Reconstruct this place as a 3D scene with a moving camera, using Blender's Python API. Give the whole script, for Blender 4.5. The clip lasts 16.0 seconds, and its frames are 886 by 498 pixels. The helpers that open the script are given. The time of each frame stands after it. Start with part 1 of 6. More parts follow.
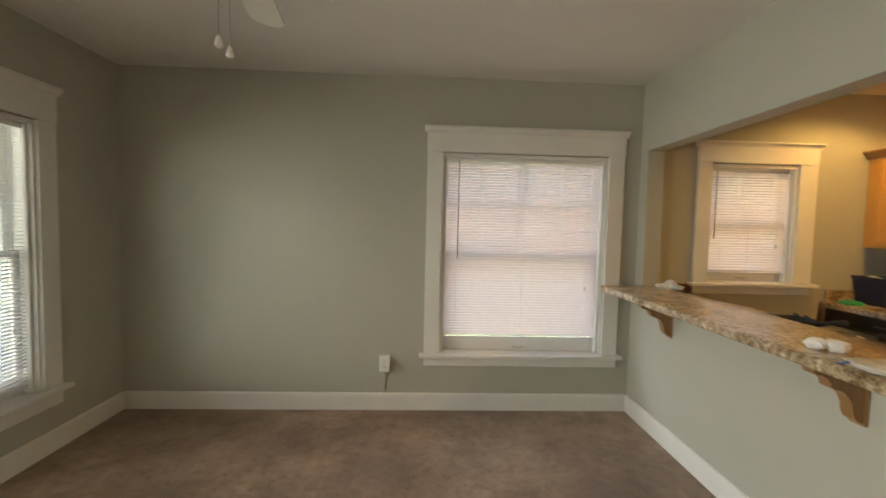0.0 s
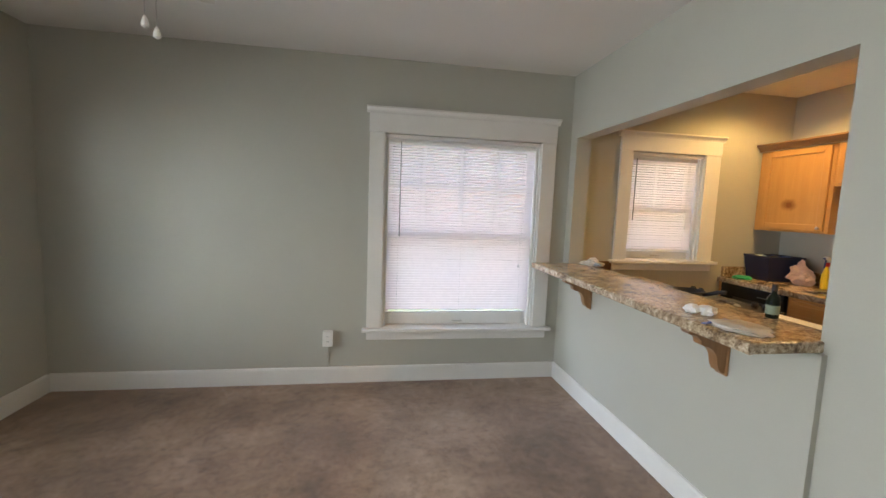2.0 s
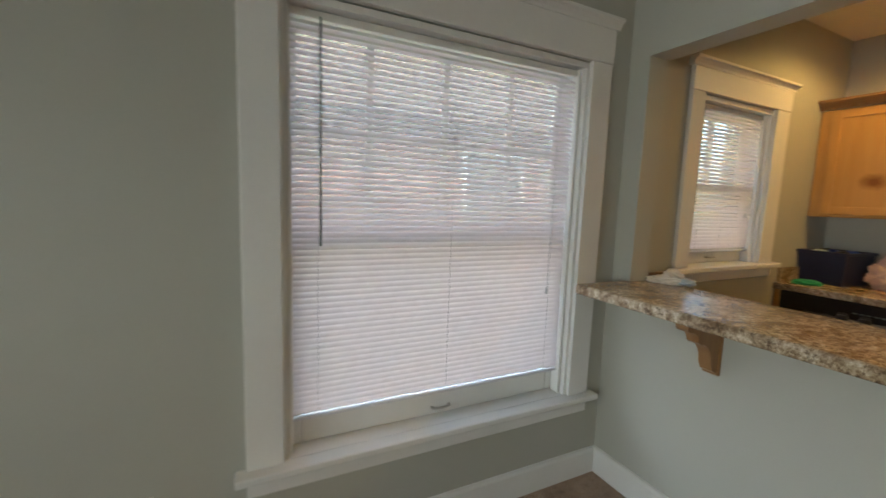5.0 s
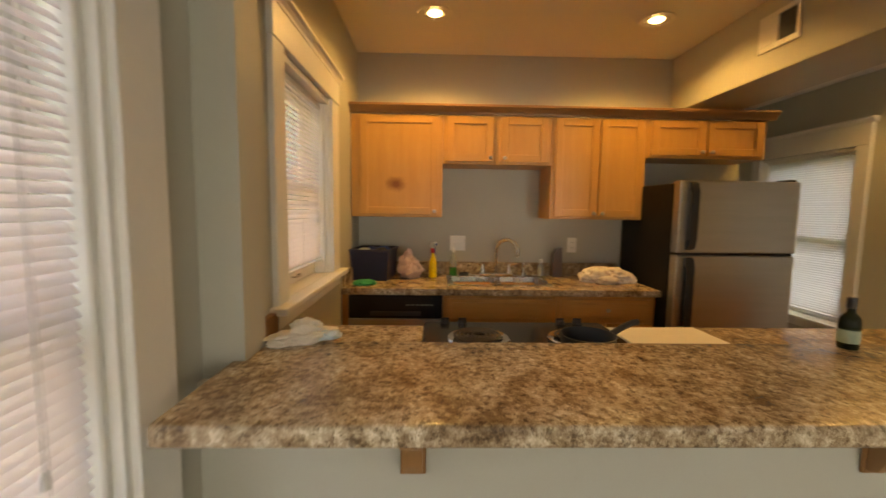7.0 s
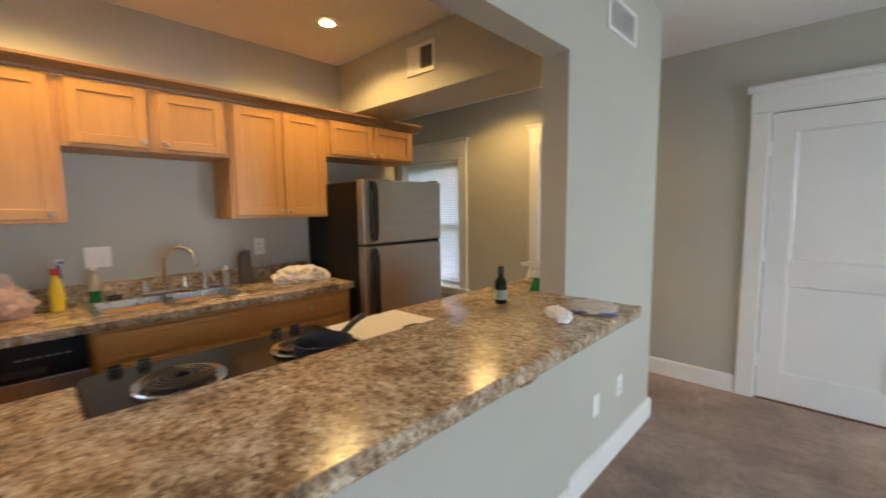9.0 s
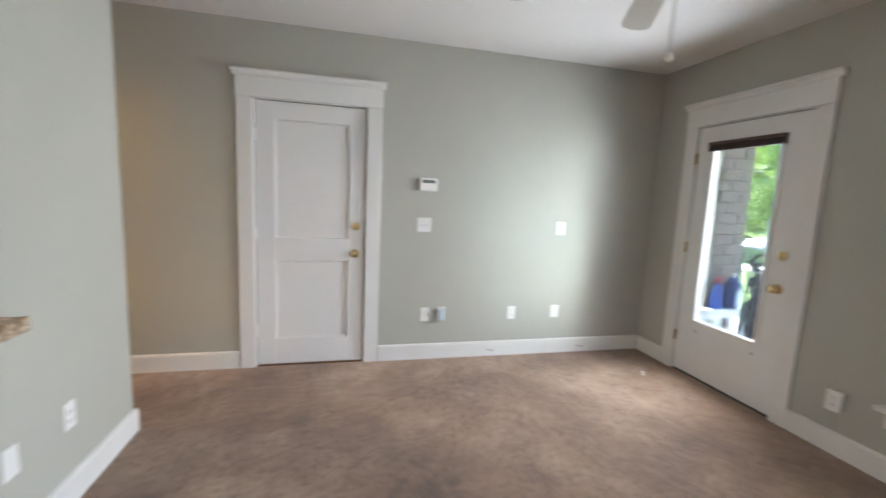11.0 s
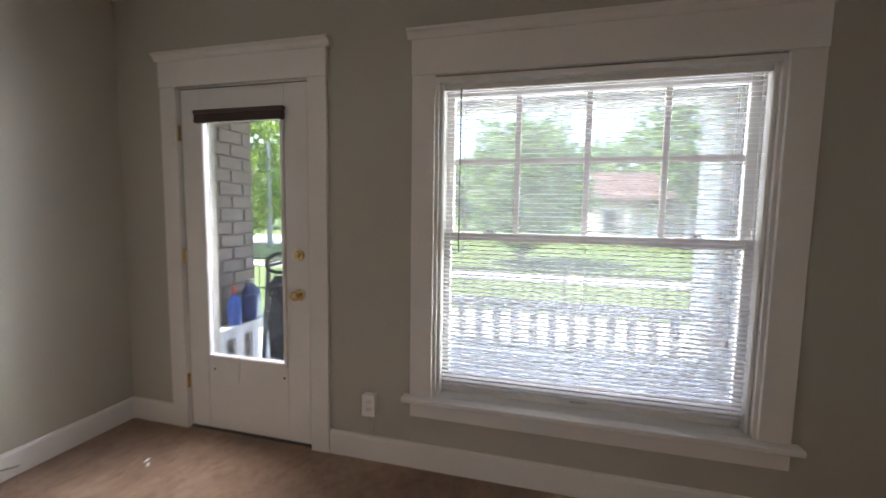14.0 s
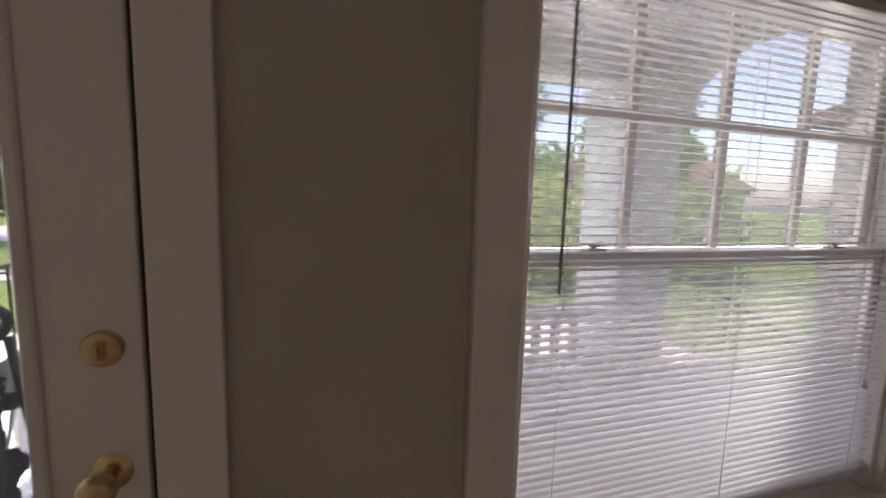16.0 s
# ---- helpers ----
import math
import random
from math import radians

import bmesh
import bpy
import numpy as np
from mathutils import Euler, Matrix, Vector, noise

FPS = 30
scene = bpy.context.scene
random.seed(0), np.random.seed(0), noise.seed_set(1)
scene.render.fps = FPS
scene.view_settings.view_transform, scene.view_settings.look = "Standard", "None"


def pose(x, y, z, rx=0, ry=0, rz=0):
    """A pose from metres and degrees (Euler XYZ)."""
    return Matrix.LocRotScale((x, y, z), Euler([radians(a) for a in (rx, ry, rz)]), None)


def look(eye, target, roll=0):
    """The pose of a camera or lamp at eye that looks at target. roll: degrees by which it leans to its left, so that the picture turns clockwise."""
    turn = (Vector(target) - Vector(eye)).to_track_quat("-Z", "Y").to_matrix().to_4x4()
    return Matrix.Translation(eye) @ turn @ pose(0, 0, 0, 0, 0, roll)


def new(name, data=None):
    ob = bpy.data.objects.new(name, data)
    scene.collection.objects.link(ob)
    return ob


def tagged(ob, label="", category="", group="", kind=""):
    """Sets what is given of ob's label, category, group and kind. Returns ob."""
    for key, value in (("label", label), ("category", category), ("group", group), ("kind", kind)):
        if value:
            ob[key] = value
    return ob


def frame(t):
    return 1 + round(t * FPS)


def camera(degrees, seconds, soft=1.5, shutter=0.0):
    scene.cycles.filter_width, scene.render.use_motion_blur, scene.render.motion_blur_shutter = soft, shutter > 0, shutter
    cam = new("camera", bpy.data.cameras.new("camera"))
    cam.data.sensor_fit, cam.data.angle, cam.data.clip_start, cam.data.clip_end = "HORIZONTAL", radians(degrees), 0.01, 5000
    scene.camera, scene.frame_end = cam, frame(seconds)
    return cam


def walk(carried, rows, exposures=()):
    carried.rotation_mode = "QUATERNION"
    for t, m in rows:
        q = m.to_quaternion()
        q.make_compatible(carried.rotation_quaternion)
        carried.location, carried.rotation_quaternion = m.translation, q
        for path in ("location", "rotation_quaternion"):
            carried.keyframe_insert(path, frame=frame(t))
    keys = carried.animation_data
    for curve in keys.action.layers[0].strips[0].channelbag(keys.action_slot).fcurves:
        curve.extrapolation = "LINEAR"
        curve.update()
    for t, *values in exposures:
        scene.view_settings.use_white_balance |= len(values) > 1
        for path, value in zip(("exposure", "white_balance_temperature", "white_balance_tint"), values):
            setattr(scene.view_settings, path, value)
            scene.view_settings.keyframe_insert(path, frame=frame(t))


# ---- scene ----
cam = camera(94.7, 16.0, shutter=0.4)
PATH = [
    (0, (0.729, 0.6, 1.443), (0.816, 2.595, 1.331), 1.4),
    (0.5, (0.711, 0.56, 1.435), (0.964, 2.536, 1.258), 0.8),
    (1, (0.762, 0.472, 1.454), (0.994, 2.45, 1.278), 1.3),
    (1.5, (0.826, 0.432, 1.448), (1.137, 2.398, 1.25), 2.2),
    (2, (0.801, 0.459, 1.445), (1.123, 2.423, 1.243), 2.2),
    (2.5, (0.714, 0.57, 1.419), (0.914, 2.546, 1.186), 0.7),
    (3, (0.673, 0.781, 1.384), (0.75, 2.763, 1.133), 1.3),
    (3.2, (0.685, 0.925, 1.388), (0.757, 2.906, 1.126), 1.8),
    (5.3, (0.752, 2.51, 1.374), (1.936, 4.106, 1.143), 1.6),
    (5.5, (0.808, 2.62, 1.38), (2.205, 4.034, 1.158), 1.3),
    (6, (0.93, 2.829, 1.365), (2.738, 3.666, 1.194), 1.7),
    (6.5, (1.179, 3.012, 1.385), (3.122, 3.458, 1.221), 1.5),
    (7, (1.386, 3.167, 1.404), (3.377, 3.117, 1.214), 0.8),
    (7.5, (1.536, 3.31, 1.412), (3.449, 2.754, 1.231), -1.2),
    (8, (1.585, 3.385, 1.413), (3.387, 2.536, 1.226), -1.0),
    (8.2, (1.587, 3.384, 1.414), (3.338, 2.436, 1.225), -1.0),
    (10.3, (1.423, 3.014, 1.384), (1.671, 1.045, 1.142), 1.3),
    (10.5, (1.386, 2.989, 1.389), (1.449, 1.006, 1.139), 1.7),
    (11, (1.253, 2.935, 1.391), (0.785, 1.008, 1.133), 2.6),
    (11.5, (1.138, 2.906, 1.387), (0.09, 1.22, 1.139), 2.9),
    (12, (1.046, 2.901, 1.388), (-0.489, 1.639, 1.157), 2.2),
    (12.5, (1.035, 2.819, 1.381), (-0.724, 1.899, 1.141), 1.7),
    (13, (0.98, 2.693, 1.35), (-0.815, 1.868, 1.041), 1.9),
    (13.5, (0.693, 2.484, 1.373), (-1.167, 1.808, 1.088), 0.1),
    (14, (0.42, 2.195, 1.344), (-1.509, 1.695, 1.167), 0.9),
    (14.5, (0.129, 1.94, 1.375), (-1.845, 1.936, 1.057), -0.8),
    (15, (-0.183, 1.631, 1.305), (-2.175, 1.769, 1.204), -2.2),
    (15.5, (-0.464, 1.359, 1.323), (-2.419, 1.761, 1.188), -0.4),
    (16, (-0.749, 1.212, 1.362), (-2.643, 1.808, 1.126), 1.7),
]
# seconds, stops, kelvin, tint: the film's camera darkens and warms towards the kitchen, then cools
LIGHT = [(0.0, 5.75, 7300, 1), (0.5, 5.9, 6900, 2), (1.0, 5.95, 6600, 2), (2.0, 6.05, 6000, 4), (3.0, 5.9, 5800, 3), (5.5, 5.35, 6600, -2), (6.0, 5.35, 7100, 0), (6.5, 5.5, 7200, 1), (7.0, 5.65, 8300, 5), (7.5, 5.85, 8000, 10), (8.0, 6.05, 5600, 1),
         (10.5, 6.2, 5600, 5), (11.0, 6.3, 5700, 6), (11.5, 6.2, 5950, 6), (12.0, 5.8, 5900, 5), (12.5, 5.75, 6050, 9), (13.0, 5.75, 6000, 9), (13.5, 5.65, 6000, 12), (14.5, 5.3, 6700, 18), (15.0, 4.8, 6900, 21), (15.5, 4.65, 6900, 21), (16.0, 4.6, 6900, 25)]
walk(cam, [(t, look(eye, target, roll)) for t, eye, target, roll in PATH], LIGHT)

# ---- world and light ----
world = bpy.data.worlds.new("sky_world")
scene.world = world
world.use_nodes = True
_wn = world.node_tree
_sky = _wn.nodes.new("ShaderNodeTexSky")
_sky.sky_type = "NISHITA"
_sky.sun_disc = False
_sky.sun_elevation = radians(63.5)
_sky.sun_rotation = radians(171.5)
_sky.air_density = 1.0
_sky.dust_density = 2.5
_wn.links.new(_sky.outputs[0], _wn.nodes["Background"].inputs[0])
_wn.nodes["Background"].inputs[1].default_value = 0.12

sun = new("sun", bpy.data.lights.new("sun", "SUN"))
sun.data.energy = 2.0
sun.data.angle = radians(0.6)
sun.data.color = (1.0, 0.95, 0.87)
sun.matrix_world = look((3, -20, 42), (0, 0, 0))


def window_light(name, m, wide, high, watts, colour=(0.93, 0.94, 1.0)):
    """An added lamp in place of daylight at an opening, outside the glass, shining in."""
    l = new(name, bpy.data.lights.new(name, "AREA"))
    l.data.shape = "RECTANGLE"
    l.data.size, l.data.size_y = wide, high
    l.data.energy = watts
    l.data.color = colour
    l.matrix_world = m
    return l



window_light("daylight_north", look((1.497, 4.03, 1.23), (1.497, 0, 1.1)), 1.25, 1.5, 0.62, (0.94, 0.90, 1.0))
window_light("daylight_kitchen", look((3.305, 4.03, 1.52), (3.305, 0, 1.4)), 0.68, 0.9, 0.10, (1.0, 0.95, 0.97))
window_light("daylight_hall", look((5.25, -0.60, 1.2), (5.25, 3, 1.1)), 0.95, 1.5, 0.02, (0.98, 0.94, 1.0))
window_light("daylight_west", look((-1.90, 2.362, 1.2), (2, 2.362, 0.1)), 1.42, 1.5, 1.35, (1.0, 0.96, 0.97))
# Narrow lamp added in the porch arch, throwing a bright patch on the south wall.
window_light("daylight_porch_end", look((-2.26, 4.00, 1.2), (-0.78, -0.36, 0.95)), 0.24, 2.2, 0.46, (0.93, 1.0, 0.90)).data.spread = radians(56)
window_light("daylight_door", look((-1.90, 0.51, 1.17), (2, 0.51, 0.2)), 0.5, 1.34, 1.1, (1.0, 0.96, 0.97))


def can_light(name, x, y, watts):
    """A warm recessed ceiling lamp's beam."""
    l = new(name, bpy.data.lights.new(name, "SPOT"))
    l.data.energy = watts
    l.data.color = (1.0, 0.56, 0.17)
    l.data.spot_size = radians(154)
    l.data.spot_blend = 0.43
    l.data.shadow_soft_size = 0.08
    l.matrix_world = look((x, y, 2.535), (x, y, 0))
    return l


can_light("recessed_beam", 3.91, 3.17, 1.0)
can_light("recessed_beam", 3.92, 1.84, 0.9)
can_light("recessed_beam", 3.92, 0.25, 1.1)


# ---- materials ----
def nodes_of(name):
    m = bpy.data.materials.new(name)
    m.use_nodes = True
    return m, m.node_tree, m.node_tree.nodes["Principled BSDF"]


def coords(nt, stretch=(1, 1, 1), local=False):
    if local:
        src = nt.nodes.new("ShaderNodeTexCoord").outputs["Object"]
    else:
        src = nt.nodes.new("ShaderNodeNewGeometry").outputs["Position"]
    mp = nt.nodes.new("ShaderNodeMapping")
    mp.inputs["Scale"].default_value = stretch
    nt.links.new(src, mp.inputs["Vector"])
    return mp.outputs["Vector"]


def noise_tex(nt, vec, scale, detail=4, rough=0.6):
    n = nt.nodes.new("ShaderNodeTexNoise")
    n.inputs["Scale"].default_value = scale
    n.inputs["Detail"].default_value = detail
    n.inputs["Roughness"].default_value = rough
    nt.links.new(vec, n.inputs["Vector"])
    return n.outputs["Fac"]


def ramp(nt, fac, stops):
    r = nt.nodes.new("ShaderNodeValToRGB")
    els = r.color_ramp.elements
    while len(els) < len(stops):
        els.new(0.5)
    for e, (p, c) in zip(els, stops):
        e.position = p
        e.color = (*c, 1)
    nt.links.new(fac, r.inputs["Fac"])
    return r.outputs["Color"]


def mixc(nt, fac, a, b, kind="MIX"):
    m = nt.nodes.new("ShaderNodeMix")
    m.data_type = "RGBA"
    m.blend_type = kind
    if isinstance(fac, float):
        m.inputs["Factor"].default_value = fac
    else:
        nt.links.new(fac, m.inputs["Factor"])
    nt.links.new(a, m.inputs["A"])
    nt.links.new(b, m.inputs["B"])
    return m.outputs["Result"]


def bump(nt, bsdf, height, strength, dist):
    b = nt.nodes.new("ShaderNodeBump")
    b.inputs["Strength"].default_value = strength
    b.inputs["Distance"].default_value = dist
    nt.links.new(height, b.inputs["Height"])
    nt.links.new(b.outputs["Normal"], bsdf.inputs["Normal"])


def mat(name, a, b=None, rough=0.5, metal=0.0, big=3.0, fine=80.0, relief=0.15, dist=0.001, spread=0.12, stretch=(1, 1, 1), local=False, rvar=0.08):
    """A surface with colour variation at two scales, fine relief and uneven gloss."""
    m, nt, bs = nodes_of(name)
    b = b or tuple(v * (1 - spread) for v in a)
    vec = coords(nt, stretch, local)
    n1 = noise_tex(nt, vec, big, 3)
    n2 = noise_tex(nt, vec, fine, 3)
    c1 = ramp(nt, n1, [(0.3, a), (0.72, b)])
    mid = tuple((x + y) / 2 for x, y in zip(a, b))
    c2 = ramp(nt, n2, [(0.3, tuple(v * (1 - spread * 0.5) for v in mid)), (0.7, tuple(min(1, v * (1 + spread * 0.5)) for v in mid))])
    nt.links.new(mixc(nt, 0.35, c1, c2), bs.inputs["Base Color"])
    mr = nt.nodes.new("ShaderNodeMapRange")
    mr.inputs["To Min"].default_value = max(0.02, rough - rvar)
    mr.inputs["To Max"].default_value = min(1, rough + rvar)
    nt.links.new(n1, mr.inputs["Value"])
    nt.links.new(mr.outputs["Result"], bs.inputs["Roughness"])
    bs.inputs["Metallic"].default_value = metal
    bump(nt, bs, n2, relief, dist)
    return m


M = {}
M["wall"] = mat("painted_plaster", (0.458, 0.452, 0.386), (0.418, 0.412, 0.352), rough=0.55, big=1.2, fine=140, relief=0.25, dist=0.0008, spread=0.06)
M["ceiling"] = mat("ceiling_paint", (0.74, 0.72, 0.68), (0.69, 0.67, 0.63), rough=0.75, big=0.9, fine=120, relief=0.25, dist=0.0008, spread=0.05)
M["trim"] = mat("white_gloss_trim", (0.76, 0.75, 0.71), (0.70, 0.69, 0.65), rough=0.38, big=4, fine=60, relief=0.1, spread=0.06)
M["door"] = mat("white_door_paint", (0.77, 0.76, 0.73), (0.72, 0.71, 0.68), rough=0.42, big=3, fine=45, relief=0.14, spread=0.05)
M["plastic"] = mat("white_plastic", (0.82, 0.81, 0.77), rough=0.35, big=12, fine=90, relief=0.03, spread=0.03)
M["slot"] = mat("dark_slot", (0.06, 0.06, 0.06), rough=0.5)
M["screen"] = mat("grey_display", (0.16, 0.19, 0.17), rough=0.25)
M["brass"] = mat("worn_brass", (0.74, 0.60, 0.33), (0.62, 0.48, 0.24), rough=0.24, metal=1.0, big=30, fine=200, relief=0.05)
M["chrome"] = mat("chrome", (0.80, 0.80, 0.80), rough=0.10, metal=1.0, big=20, fine=150, relief=0.02, spread=0.04, rvar=0.04)
M["nickel"] = mat("nickel", (0.55, 0.53, 0.50), rough=0.3, metal=1.0, big=20, fine=150, relief=0.03)
M["steel"] = mat("brushed_steel", (0.50, 0.49, 0.47), (0.44, 0.43, 0.41), rough=0.34, metal=1.0, big=2, fine=40, relief=0.06, dist=0.0003, stretch=(1, 1, 14), spread=0.06)
M["sink"] = mat("sink_steel", (0.47, 0.46, 0.45), rough=0.27, metal=1.0, big=8, fine=120, relief=0.05)
M["black"] = mat("black_enamel", (0.012, 0.012, 0.014), (0.02, 0.02, 0.02), rough=0.16, big=5, fine=160, relief=0.03)
M["black_matte"] = mat("black_plastic", (0.02, 0.02, 0.022), rough=0.5, big=15, fine=200, relief=0.15)
M["fridge_side"] = mat("textured_black_side", (0.012, 0.011, 0.011), rough=0.5, big=6, fine=260, relief=0.5, dist=0.0006)
M["fridge_side"].node_tree.nodes["Principled BSDF"].inputs["Specular IOR Level"].default_value = 0.15
M["black"].node_tree.nodes["Principled BSDF"].inputs["Specular IOR Level"].default_value = 0.3
M["iron"] = mat("cast_iron", (0.012, 0.014, 0.018), rough=0.45, big=15, fine=220, relief=0.3, dist=0.0008)
M["coil"] = mat("burner_coil", (0.05, 0.048, 0.05), rough=0.4, metal=0.6, big=30, fine=200, relief=0.2)
M["navy"] = mat("navy_tote_plastic", (0.012, 0.016, 0.05), (0.018, 0.022, 0.06), rough=0.4, big=8, fine=150, relief=0.1)
M["green"] = mat("green_cloth", (0.03, 0.30, 0.14), (0.02, 0.23, 0.10), rough=0.9, big=40, fine=400, relief=0.6, dist=0.002)
M["yellow"] = mat("yellow_label_plastic", (0.85, 0.66, 0.02), (0.8, 0.58, 0.02), rough=0.35, big=15, fine=100, relief=0.03)
M["red"] = mat("red_plastic", (0.62, 0.03, 0.02), rough=0.35, big=15, fine=100, relief=0.03)
M["blue"] = mat("blue_plastic", (0.02, 0.10, 0.48), (0.02, 0.08, 0.38), rough=0.35, big=15, fine=100, relief=0.04)
M["navyjug"] = mat("dark_blue_plastic", (0.015, 0.04, 0.18), (0.02, 0.05, 0.22), rough=0.35, big=15, fine=100, relief=0.04)
M["label"] = mat("pale_label", (0.55, 0.62, 0.66), (0.45, 0.55, 0.60), rough=0.5, big=25, fine=120, relief=0.03)
M["tissue"] = mat("white_tissue", (0.88, 0.87, 0.85), (0.83, 0.82, 0.80), rough=0.9, big=30, fine=200, relief=0.2)
M["board"] = mat("white_board", (0.86, 0.84, 0.79), (0.81, 0.79, 0.74), rough=0.5, big=8, fine=90, relief=0.08)
M["rubber"] = mat("black_rubber", (0.018, 0.018, 0.018), rough=0.7, big=20, fine=160, relief=0.2)
M["whitepaint"] = mat("porch_white_paint", (0.84, 0.84, 0.83), (0.76, 0.76, 0.75), rough=0.5, big=5, fine=60, relief=0.2, spread=0.08)
M["walk"] = mat("pale_walk_concrete", (0.60, 0.58, 0.54), (0.50, 0.485, 0.45), rough=0.85, big=2, fine=50, relief=0.3, dist=0.002)
M["porchfloor"] = mat("porch_grey_paint", (0.78, 0.80, 0.84), (0.70, 0.72, 0.76), rough=0.5, big=3, fine=70, relief=0.2)
M["brick"] = mat("painted_brick", (0.26, 0.215, 0.178), (0.20, 0.165, 0.135), rough=0.8, big=9, fine=110, relief=0.5, dist=0.003, spread=0.2)
M["mortar"] = mat("mortar", (0.16, 0.135, 0.115), rough=0.9, big=12, fine=150, relief=0.5, dist=0.003)
M["redbrick"] = mat("red_brick", (0.36, 0.14, 0.08), (0.26, 0.10, 0.06), rough=0.85, big=6, fine=60, relief=0.4, dist=0.004, spread=0.25)
M["asphalt"] = mat("asphalt", (0.10, 0.10, 0.10), (0.07, 0.07, 0.07), rough=0.9, big=2, fine=60, relief=0.5, dist=0.004)
M["concrete"] = mat("concrete", (0.42, 0.41, 0.38), (0.34, 0.33, 0.31), rough=0.85, big=2, fine=50, relief=0.3, dist=0.002)
M["grass"] = mat("lawn", (0.105, 0.165, 0.034), (0.075, 0.12, 0.026), rough=0.9, big=0.9, fine=35, relief=0.8, dist=0.03, spread=0.35)
M["bark"] = mat("bark", (0.10, 0.075, 0.055), (0.06, 0.045, 0.035), rough=0.95, big=4, fine=25, relief=0.9, dist=0.02, stretch=(1, 1, 0.25))
M["fence"] = mat("black_iron_fence", (0.02, 0.02, 0.02), rough=0.5, big=8, fine=80, relief=0.1)
M["roof"] = mat("brown_shingles", (0.14, 0.09, 0.07), (0.09, 0.06, 0.05), rough=0.9, big=2, fine=18, relief=0.6, dist=0.01, spread=0.3)
M["siding"] = mat("pale_siding", (0.66, 0.55, 0.51), (0.58, 0.48, 0.45), rough=0.7, big=1.5, fine=25, relief=0.2)
M["darkglass"] = mat("dark_window_glass", (0.03, 0.04, 0.05), rough=0.08, big=2, fine=20, relief=0.02)


def leaf_mat(name, a, b):
    m, nt, bs = nodes_of(name)
    info = nt.nodes.new("ShaderNodeNewGeometry")
    c = ramp(nt, info.outputs["Random Per Island"], [(0.0, a), (1.0, b)])
    nt.links.new(c, bs.inputs["Base Color"])
    bs.inputs["Roughness"].default_value = 0.55
    tr = nt.nodes.new("ShaderNodeBsdfTranslucent")
    nt.links.new(c, tr.inputs["Color"])
    mx = nt.nodes.new("ShaderNodeMixShader")
    mx.inputs[0].default_value = 0.35
    nt.links.new(bs.outputs[0], mx.inputs[1])
    nt.links.new(tr.outputs[0], mx.inputs[2])
    nt.links.new(mx.outputs[0], nt.nodes["Material Output"].inputs["Surface"])
    return m


M["leaf"] = leaf_mat("tree_leaves", (0.13, 0.23, 0.06), (0.25, 0.38, 0.12))
M["leaf_bright"] = leaf_mat("young_leaves", (0.22, 0.34, 0.05), (0.38, 0.48, 0.10))


def thin(name, colour, through_part, rough=0.6):
    """A sheet that lets part of the light through (blind slats, thin plastic)."""
    m, nt, bs = nodes_of(name)
    n = noise_tex(nt, coords(nt), 30, 3)
    c = ramp(nt, n, [(0.3, colour), (0.7, tuple(v * 0.94 for v in colour))])
    nt.links.new(c, bs.inputs["Base Color"])
    bs.inputs["Roughness"].default_value = rough
    tr = nt.nodes.new("ShaderNodeBsdfTranslucent")
    nt.links.new(c, tr.inputs["Color"])
    mx = nt.nodes.new("ShaderNodeMixShader")
    mx.inputs[0].default_value = through_part
    nt.links.new(bs.outputs[0], mx.inputs[1])
    nt.links.new(tr.outputs[0], mx.inputs[2])
    nt.links.new(mx.outputs[0], nt.nodes["Material Output"].inputs["Surface"])
    return m


M["slat"] = thin("blind_slat_vinyl", (0.72, 0.72, 0.74), 0.06, 0.45)
M["slat_dense"] = thin("dense_blind_slat", (0.85, 0.81, 0.84), 0.30, 0.45)
M["cord"] = thin("blind_cord", (0.72, 0.72, 0.74), 0.2)
M["pinkbag"] = thin("pink_plastic_bag", (0.88, 0.70, 0.67), 0.5, 0.25)
M["clearbag"] = thin("clear_plastic_bag", (0.84, 0.80, 0.74), 0.4, 0.12)
M["softbag"] = thin("pale_plastic_bag", (0.86, 0.80, 0.70), 0.25, 0.4)


